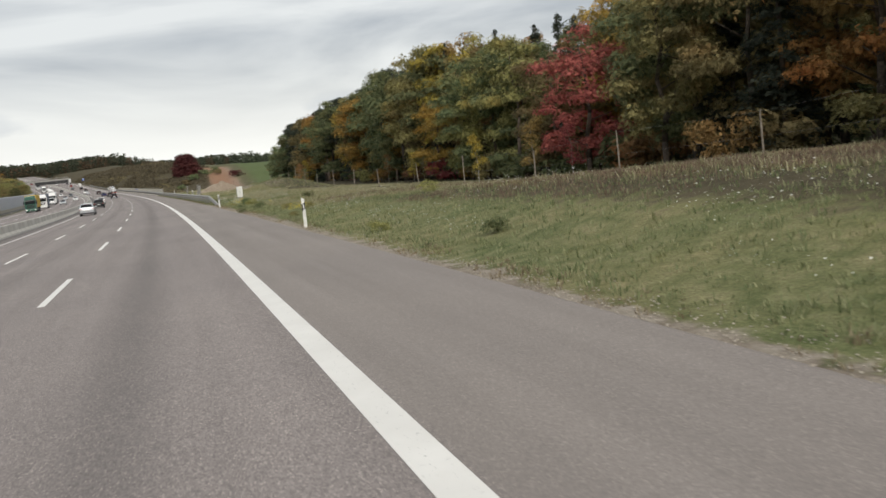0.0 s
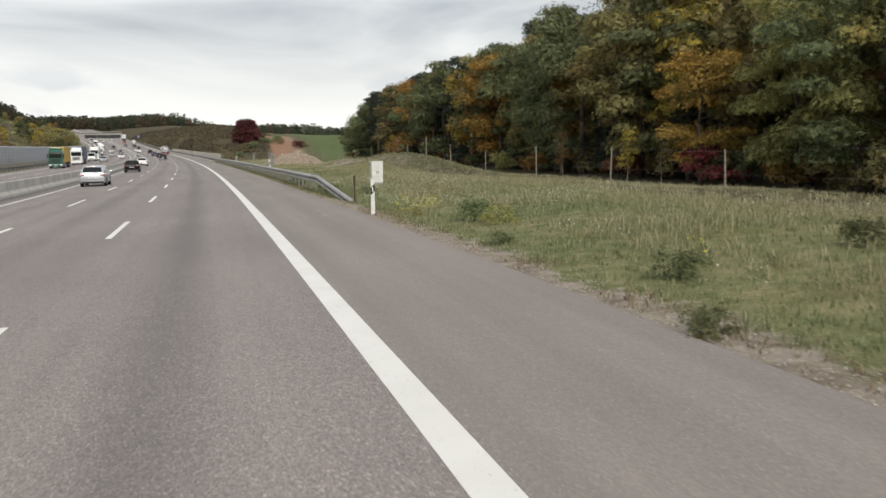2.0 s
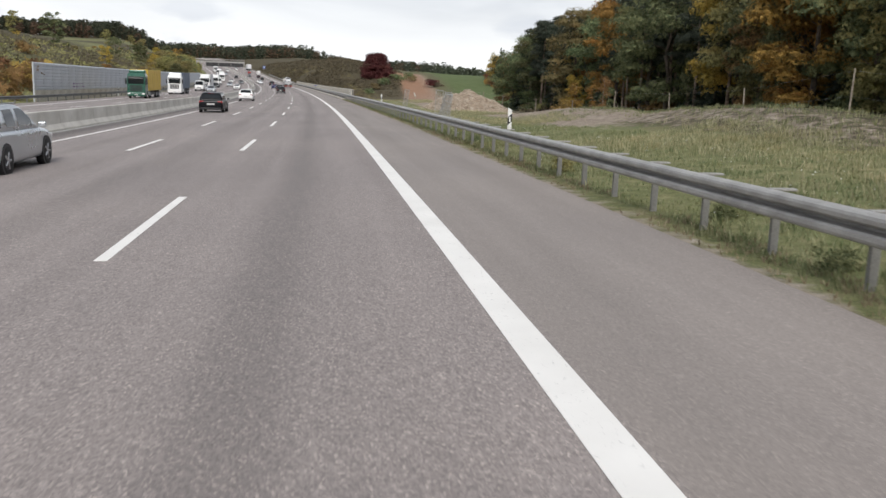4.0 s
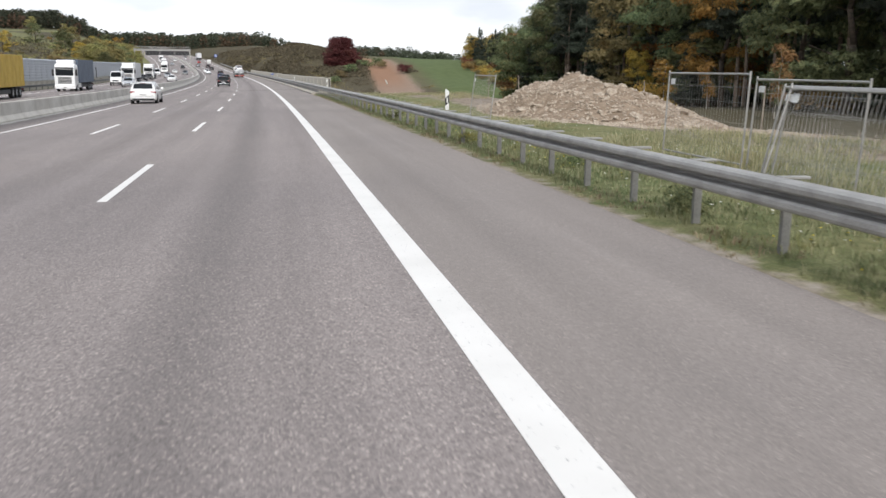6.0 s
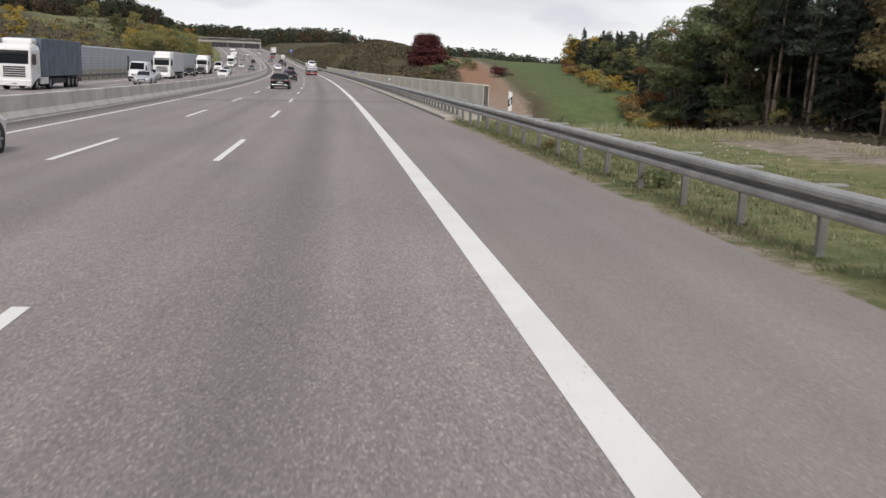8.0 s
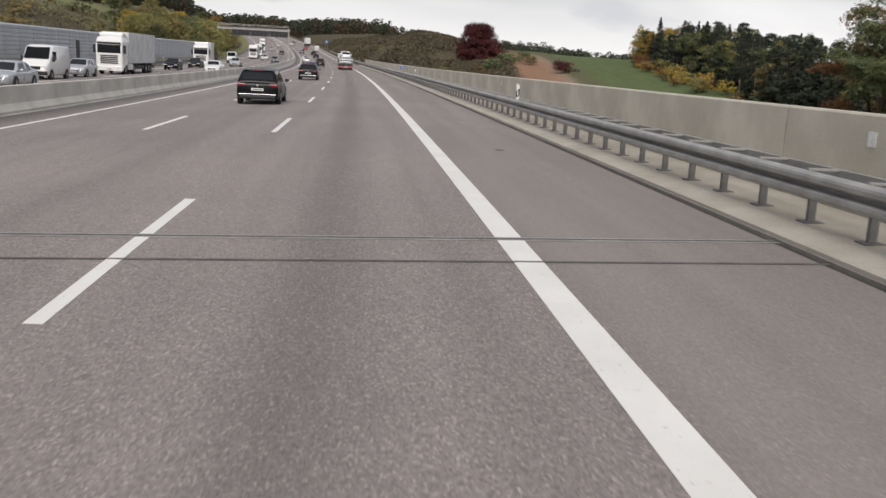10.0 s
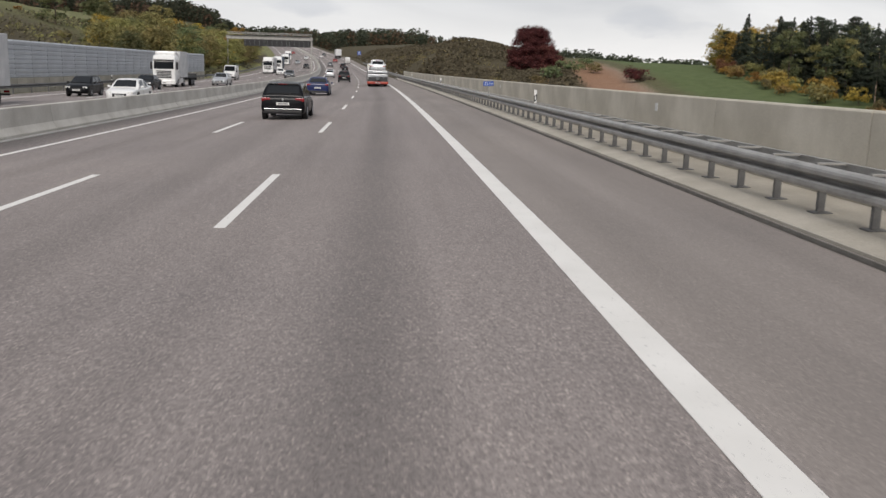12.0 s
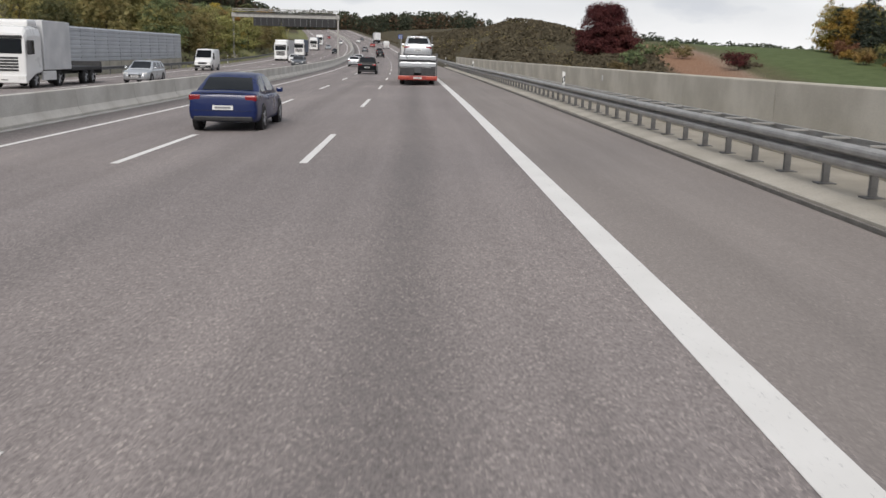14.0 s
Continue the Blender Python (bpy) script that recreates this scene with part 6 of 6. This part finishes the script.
def transporter(s, x):
    """Car transporter seen from behind; its rear bumper is at y 0."""
    m = place(s, x)
    ob = empty("car_transporter", m, "loaded car transporter with a red rear beam", "lorry", "vehicles on the motorway")
    ramp_red = car_paint("red_ramp_paint", (0.30, 0.045, 0.035), 0.0, 0.1)
    part("lower_deck", box(-1.2, 1.2, 0.1, 13.5, 0.42, 0.50, 0.02), CHASSIS, ob)
    part("upper_deck", box(-1.2, 1.2, 0.3, 13.2, 1.50, 1.57, 0.02), CHASSIS, ob)
    part("rear_beam", box(-1.27, 1.27, -0.05, 0.20, 0.34, 0.62, 0.04), ramp_red, ob, "red rear beam with lights")
    for sx in (-1, 1):
        for y in (0.35, 4.4, 8.6, 12.8):
            part("deck_post", box(sx * 1.22 - 0.05, sx * 1.22 + 0.05, y - 0.08, y + 0.08, 0.50, 2.05 if y < 1 else 1.70, 0.015), ZINC_DARK, ob)
        for z in (1.80, 1.98):
            part("side_rail", box(sx * 1.22 - 0.025, sx * 1.22 + 0.025, 0.3, 13.2, z, z + 0.05), ZINC, ob)
        part("tail_light", box(0.55 if sx > 0 else -1.2, 1.2 if sx > 0 else -0.55, -0.075, -0.045, 0.44, 0.58, 0.015), ORANGE_LENS, ob, "orange and red tail lamps")
        part("ramp", box(sx * 0.68 - 0.46, sx * 0.68 + 0.46, -0.02, 0.10, 0.64, 1.12, 0.02), CHASSIS, ob, "folded dark steel loading ramp")
        part("mast", box(sx * 1.22 - 0.04, sx * 1.22 + 0.04, 13.0, 13.1, 1.5, 3.4, 0.01), ZINC_DARK, ob)
        for y in (3.2, 4.5, 10.4):
            wheel(ob, sx * 1.0, y, 0.40, 0.30)
    # added silver panels stand in for the rears of the carried cars
    part("deck_flap", box(-1.18, 1.18, 0.12, 0.20, 1.16, 1.46, 0.05), P_SILVER, ob, "added pale silver panel in place of a carried car's rear")
    part("deck_flap", box(-1.18, 1.18, 0.22, 0.30, 1.60, 1.88, 0.05), P_SILVER, ob, "added pale silver panel in place of a carried car's rear")
    part("mud_flap", box(-1.2, 1.2, 2.3, 2.36, 0.25, 0.75, 0.01), BLACK, ob)
    pl = part("number_plate", box(-0.26, 0.26, -0.088, -0.074, 0.42, 0.53), PLATE, ob)
    part("plate_bar", box(-0.18, 0.18, -0.093, -0.089, 0.45, 0.50), INK, pl)
    rows = []
    for y, k, z1 in ((14.0, 1.0, 2.75), (15.6, 1.0, 2.8), (16.1, 0.95, 2.3)):
        w = 1.24 * k
        half = [(0, 0.45), (w, 0.45), (w, z1 - 0.3), (w * 0.9, z1), (0, z1 + 0.03)]
        rows.append([(xx, y, z) for xx, z in mirror_ring(half)])
    part("cab", loft(rows), P_WHITE, ob)
    for y, z, st, pt, lab in ((2.7, 1.57, "wagon", P_SILVER, "silver estate car on the transporter's upper deck"), (7.6, 1.57, "suv", P_WHITE, "white car on the transporter's upper deck"),
                              (11.5, 1.57, "hatch", P_YELLOW, "yellow hatchback on the transporter's upper deck")):
        car(st, pt, m @ Matrix.Translation((0, y, z)), lab, "cars on the transporter")
    return ob


transporter(403, -1.6)

# ================================================================ rubble heap
def heap_height(u, v):
    """u along the road, v across, both -1..1 over the heap."""
    d = math.sqrt(((u - 0.35) / (0.40 if u > 0.35 else 1.05)) ** 2 + v * v)
    h = max(0.0, 1 - d ** 1.25)
    n = noise.noise((u * 3.1, v * 3.1, 2.2)) * 0.22 + noise.noise((u * 8, v * 8, 7.0)) * 0.10
    return h * (1 + n) + (n * 0.12 if d < 1 else 0)


HEAP_S, HEAP_X, HEAP_A, HEAP_B, HEAP_H = 190.1, 15.0, 15.1, 4.8, 2.25


def heap_point(u, v, dz=0.0):
    s, x = HEAP_S + HEAP_A * u, HEAP_X + HEAP_B * v
    p = land(s, x)
    peak = 1.0
    return p + Vector((0, 0, HEAP_H * peak * heap_height(u, v) + dz))


heap = empty("rubble_heap", Matrix(), "heap of pale yellow limestone rubble and earth", "heap")
hv, hf, HN, HM = [], [], 30, 64
for i in range(HN + 1):
    for j in range(HM):
        r, a = 1.06 * i / HN, 6.2832 * j / HM
        hv.append(heap_point(r * math.cos(a), r * math.sin(a), -0.12 if i == HN else 0.0))
for i in range(HN):
    for j in range(HM):
        a, b = i * HM + j, i * HM + (j + 1) % HM
        hf.append((a, b, b + HM, a + HM))
part("earth_mound", mesh_of("earth_mound", hv, hf, EARTH, True), EARTH, heap, "yellow earth under the stones")


def rock_mesh(seed, k=1.0):
    bm = bmesh.new()
    bmesh.ops.create_icosphere(bm, subdivisions=1, radius=1.0)
    rr = random.Random(seed)
    sc = Vector((rr.uniform(0.8, 1.3), rr.uniform(0.6, 1.0), rr.uniform(0.4, 0.75)))
    for v in bm.verts:
        v.co = Vector((v.co.x * sc.x, v.co.y * sc.y, v.co.z * sc.z)) * rr.uniform(0.8, 1.18)
    return bm_mesh("stone", bm, STONE)


rocks = [rock_mesh(i) for i in range(6)]
rr = random.Random(3)
for i in range(290):
    a, q = rr.uniform(0, 6.28), rr.random() ** 0.5
    u, v = q * math.cos(a), q * math.sin(a)
    if v > 0.35:
        v = -v
    k = rr.uniform(0.09, 0.2) * (1.6 if rr.random() < 0.08 else 1.0)
    part("stone", rocks[i % 6], STONE, heap, m=Matrix.LocRotScale(heap_point(u, v, 0.02), Euler((rr.uniform(-.6, .6), rr.uniform(-.6, .6), rr.uniform(0, 6))), (k, k, k)))


def scatter(name, spots, label, mat, parent=None, cat="stones"):
    """Many small angular stones in one mesh."""
    r = np.random.RandomState(8)
    base_v = np.array([(1, 0, 0), (-1, 0, 0), (0, 1, 0), (0, -1, 0), (0, 0, 0.8), (0, 0, -0.6)], float)
    base_f = np.array([(0, 2, 4), (2, 1, 4), (1, 3, 4), (3, 0, 4), (2, 0, 5), (1, 2, 5), (3, 1, 5), (0, 3, 5)])
    n = len(spots)
    v = np.empty((n, 6, 3))
    for i, (p, k) in enumerate(spots):
        a = r.uniform(0, 6.28)
        q = base_v * r.uniform(0.6, 1.4, (6, 1)) * k
        v[i] = np.stack([q[:, 0] * math.cos(a) - q[:, 1] * math.sin(a), q[:, 0] * math.sin(a) + q[:, 1] * math.cos(a), q[:, 2]], 1) + np.array(p)
    f = (base_f[None] + (np.arange(n) * 6)[:, None, None]).reshape(-1, 3)
    me = mesh_of(name, v.reshape(-1, 3).tolist(), f.tolist(), mat)
    if parent is not None:
        ob = part(name, me, mat, parent, label)
        return tagged(ob, kind="stuff")
    return tagged(new(name, me), label, cat, kind="stuff")


spots = []
for i in range(6500):
    a, q = rr.uniform(0, 6.28), rr.random() ** 0.5 * 1.08
    spots.append((heap_point(q * math.cos(a), q * math.sin(a), 0.01), rr.uniform(0.025, 0.085)))
scatter("rubble_rest", spots, "small loose limestone chips", STONE, heap)
spots = []
for i in range(1900):
    s, x = rr.uniform(140, 240), rr.uniform(9.8, 26)
    if noise.noise((s * 0.08, x * 0.15, 3)) > -0.1:
        spots.append((land(s, x), rr.uniform(0.02, 0.065)))
scatter("loose_stones", spots, "loose stones on bare building soil", STONE)
spots = []
for i in range(7000):
    s = rr.uniform(-12, 92)
    x = 3.28 + abs(rr.gauss(0, 0.42))
    spots.append((at(s, x, -0.035 + 0.03 * rr.random()), rr.uniform(0.006, 0.019)))
scatter("shoulder_gravel", spots, "crumbled gravel along the asphalt edge", grained("grey_gravel", (0.32, 0.285, 0.235), (0.48, 0.43, 0.365), 5, 40, 0.95))

# ================================================================ grass, weeds and flowers
def blades(name, tufts, mat, label, seed, per=6, spread=0.13, thick=0.006):
    """Tufts of bent blades: each blade is a quad and a tip."""
    r = np.random.RandomState(seed)
    p = np.repeat(np.array([t[0] for t in tufts]), per, 0)
    h = np.repeat(np.array([t[1] for t in tufts]), per) * r.uniform(0.55, 1.15, len(p))
    n = len(p)
    a = r.uniform(0, 6.28, n)
    d = np.stack([np.cos(a), np.sin(a), np.zeros(n)], 1)
    side = np.stack([-np.sin(a), np.cos(a), np.zeros(n)], 1)
    root = p + d * (r.uniform(0, spread, n))[:, None]
    lean = r.uniform(0.15, 1.05, n)[:, None]
    up = np.array([0, 0, 1.0])
    w = (thick * r.uniform(0.7, 1.5, n) * (1 + h))[:, None]
    mid = root + up * (h * 0.55)[:, None] + d * lean * (h * 0.35)[:, None]
    tip = root + up * h[:, None] * (1 - 0.25 * lean) + d * lean * h[:, None]
    v = np.empty((n, 5, 3))
    v[:, 0], v[:, 1], v[:, 2], v[:, 3], v[:, 4] = root - side * w, root + side * w, mid + side * w * 0.8, mid - side * w * 0.8, tip
    i0 = (np.arange(n) * 5)[:, None]
    quads = (i0 + np.array([0, 1, 2, 3])).tolist()
    tris = (i0 + np.array([3, 2, 4])).tolist()
    me = mesh_of(name, v.reshape(-1, 3).tolist(), quads + tris, mat)
    return tagged(new(name, me), label, "grass", kind="stuff")


rg = random.Random(9)
STRAW = foliage("pale_meadow_grass", [(0.22, 0.225, 0.115), (0.36, 0.345, 0.20), (0.50, 0.465, 0.30)], 0.03, 0.3, 0)


def verge_tufts(n, s0, s1, x0, x1, h0, h1, power=1.6, thresh=-1.0, fr=0.25):
    out = []
    while len(out) < n:
        s = rg.uniform(s0, s1)
        x = x0 + (x1 - x0) * rg.random() ** power
        if noise.noise((s * fr, x * fr, 5.5)) < thresh * rg.random():
            continue
        if HEAP_S - 15 < s < HEAP_S + 15 and abs(x - HEAP_X) < 6:
            continue
        p = land(s, x) if x > 3.3 else at(s, x)
        out.append((p, rg.uniform(h0, h1) * (0.75 + 0.5 * (noise.noise((s * 0.3, x * 0.3, 9)) + 0.5))))
    return out


blades("verge_grass", verge_tufts(16000, -10, 160, 3.95, 11.5, 0.06, 0.17, 1.3), GRASS, "rough green verge grass", 1, 6, 0.22, 0.007)
blades("verge_grass", verge_tufts(4500, 160, 236, 3.75, 9.5, 0.05, 0.14, 1.3), GRASS, "rough green verge grass", 21, 7, 0.20, 0.007)
blades("meadow_grass", verge_tufts(9000, -12, 130, 9.0, 34, 0.14, 0.30, 0.9), STRAW, "long pale meadow grass", 2, 8, 0.38, 0.007)
blades("meadow_grass", verge_tufts(3600, 46, 116, 5.8, 15, 0.14, 0.32, 1.0, -0.4, 0.16), STRAW, "pale seeding grass near the road", 22, 9, 0.34, 0.006)
blades("dry_weeds", verge_tufts(7500, -12, 58, 7.5, 26, 0.12, 0.26, 0.9, -0.25, 0.10), DRY, "dry brown weed stalks", 3, 8, 0.32, 0.005)
blades("dry_weeds", verge_tufts(5600, 104, 238, 5.4, 14, 0.12, 0.36, 1.0, -0.15, 0.13), STRAW, "tall bleached weed stalks behind the rail", 23, 9, 0.30, 0.005)
blades("dry_weeds", verge_tufts(3200, 108, 180, 11, 24, 0.08, 0.24, 1.0, -0.15, 0.13), GRASS, "low weeds over the soil berm", 24, 8, 0.30, 0.007)
blades("rail_weeds", verge_tufts(3600, 86, 236, 3.7, 5.6, 0.05, 0.20, 1.0, -0.20, 0.4), GRASS, "weeds under the guard rail", 4, 7, 0.16)
blades("edge_grass", verge_tufts(2600, -10, 236, 3.45, 4.3, 0.04, 0.12, 1.0, -0.2, 0.5), DRY, "sparse dry grass at the asphalt edge", 5, 6, 0.12)


def blossoms(name, n, area, mat, label, size, seed, thresh):
    r = random.Random(seed)
    pts = []
    while len(pts) < n:
        s, x = r.uniform(area[0], area[1]), r.uniform(area[2], area[3])
        if noise.noise((s * 0.22, x * 0.3, seed)) < thresh:
            continue
        pts.append(land(s, x) + Vector((0, 0, r.uniform(0.10, 0.42))))
    me = leaf_mesh(name, np.array(pts), size, mat, seed, 0.25)
    tagged(new(name, me), label, "flowers", kind="stuff")


blossoms("white_flowers", 3600, (4, 110, 5.0, 13), PETAL, "scattered small white wild flowers", 0.015, 12, 0.16)
blossoms("white_flowers", 900, (110, 234, 4.2, 9), PETAL, "scattered small white wild flowers", 0.016, 13, 0.1)
blossoms("white_flowers", 1500, (72, 102, 4.3, 9), PETAL, "scattered small white wild flowers", 0.017, 17, 0.0)
blossoms("white_flowers", 700, (120, 234, 4.0, 5.4), PETAL, "small white wild flowers under the guard rail", 0.016, 18, 0.0)
blossoms("yellow_flowers", 350, (140, 234, 3.9, 5.2), PETAL_Y, "small yellow wild flowers under the guard rail", 0.016, 19, 0.15)
blossoms("yellow_flowers", 500, (38, 80, 4.3, 6.0), PETAL_Y, "clumps of small yellow wild flowers", 0.022, 14, 0.28)

for s, x, k, c in ((57.4, 3.55, 0.20, "green"), (71.5, 5.3, 0.34, "green"), (70.3, 5.6, 0.26, "olive"), (48, 6.4, 0.2, "olive"), (42.8, 4.7, 0.16, "olive"), (75.2, 4.6, 0.16, "olive"), (60.5, 5.0, 0.26, "green"), (52, 5.6, 0.22, "olive"), (66.4, 4.3, 0.2, "green"), (25, 4.6, 0.2, "olive"), (18, 5.5, 0.22, "green"), (92, 4.5, 0.26, "green"), (96.5, 4.6, 0.22, "green"), (104.5, 4.4, 0.24, "green"),
                   (36, 9.5, 0.3, "olive"), (61, 8.5, 0.28, "green"), (88.5, 5.6, 0.22, "green"), (101, 4.9, 0.2, "olive"), (112, 4.8, 0.22, "green"), (139, 4.9, 0.22, "olive"), (166, 4.9, 0.2, "green"), (205, 5.0, 0.25, "olive"), (108, 4.3, 0.2, "green"), (120, 4.4, 0.22, "olive"), (132, 4.3, 0.18, "green"), (152, 4.3, 0.2, "olive"), (160, 4.4, 0.24, "green"),
                   (173, 4.3, 0.2, "olive"), (181, 4.5, 0.24, "green"), (188, 4.3, 0.22, "green"), (196, 4.4, 0.26, "olive"), (213, 4.4, 0.24, "green"), (221, 4.3, 0.2, "olive")):
    tree("bush", c, s, x, k, 1.1, False, "weed clumps on the verge")

# brown scrub over the mounds beyond the bridge
rs = random.Random(31)


def scrub(name, n, area, mat, size, label, seed, low=0.0):
    r = np.random.RandomState(seed)
    pts = []
    while len(pts) < n * 9:
        s, x = rs.uniform(area[0], area[1]), rs.uniform(area[2], area[3])
        if noise.noise((s * 0.03, x * 0.06, seed)) < low or zones(s, x)[0] > 0.45:
            continue
        p = land(s, x)
        for j in range(9):
            pts.append((p.x + rs.gauss(0, 0.9), p.y + rs.gauss(0, 0.9), p.z + rs.uniform(0.0, 0.9)))
    tagged(new(name, leaf_mesh(name, np.array(pts[:n * 9]), size, mat, seed, 0.35, np.tile([-0.25, -0.35, 0.45], (n * 9, 1)))), label, "scrub", kind="stuff")


SCRUB = foliage("brown_scrub", [(0.060, 0.051, 0.033), (0.105, 0.088, 0.057), (0.16, 0.135, 0.088)], 0.03, 0.3, 0)
scrub("brown_scrub", 6500, (560, 860, 9, 90), SCRUB, 0.62, "brown autumn scrub on the earth mounds", 6, -0.35)
scrub("green_scrub", 900, (490, 800, 9, 80), OLIVE, 0.34, "olive green scrub on the earth mounds", 7, 0.05)
scrub("bank_scrub", 1500, (160, 640, -75, -34.5), SCRUB, 0.32, "brown autumn scrub on the bank", 8, -0.1)
scrub("bank_scrub", 1200, (160, 640, -75, -34.5), OLIVE, 0.30, "olive green scrub on the bank", 9, 0.0)
scrub("valley_scrub", 900, (250, 560, 9, 80), SCRUB, 0.32, "brown scrub in the valley beside the bridge", 10, 0.0)

# faint chalk-like paint patches on the hard shoulder, and dark tar drops
FADED = grained("faded_paint", (0.26, 0.24, 0.222), (0.35, 0.33, 0.31), 6, 40, 0.8)
for s, x, w, l in ((276.4, 1.91, 0.20, 0.7), (274.6, 2.35, 0.22, 0.35), (76.9, 2.1, 0.18, 0.5), (79.2, 2.19, 0.14, 0.45), (292.9, 1.84, 0.16, 0.4), (296.3, 2.14, 0.14, 0.4)):
    me = bm_mesh("paint_patch", box(-w / 2, w / 2, -l / 2, l / 2, 0.003, 0.0065), FADED)
    part("paint_patch", me, FADED, road, "worn pale paint patch", m=place(s, x))


def blot(r, seed):
    """A flat tar drop with an uneven rim."""
    rb = random.Random(seed)
    rim = [(math.cos(a) * r * q, math.sin(a) * r * 1.5 * q) for a, q in [(6.2832 * i / 14, rb.uniform(0.65, 1.15)) for i in range(14)]]
    return loft([[(x, y, 0.003) for x, y in rim], [(x * 0.9, y * 0.9, 0.009) for x, y in rim]])


for i, (s, x, r) in enumerate(((267.1, 1.70, 0.11), (270.4, 3.75, 0.05))):
    part("tar_drop", blot(r, i), JOINT, road, "dark tar drop on the asphalt", m=place(s, x))
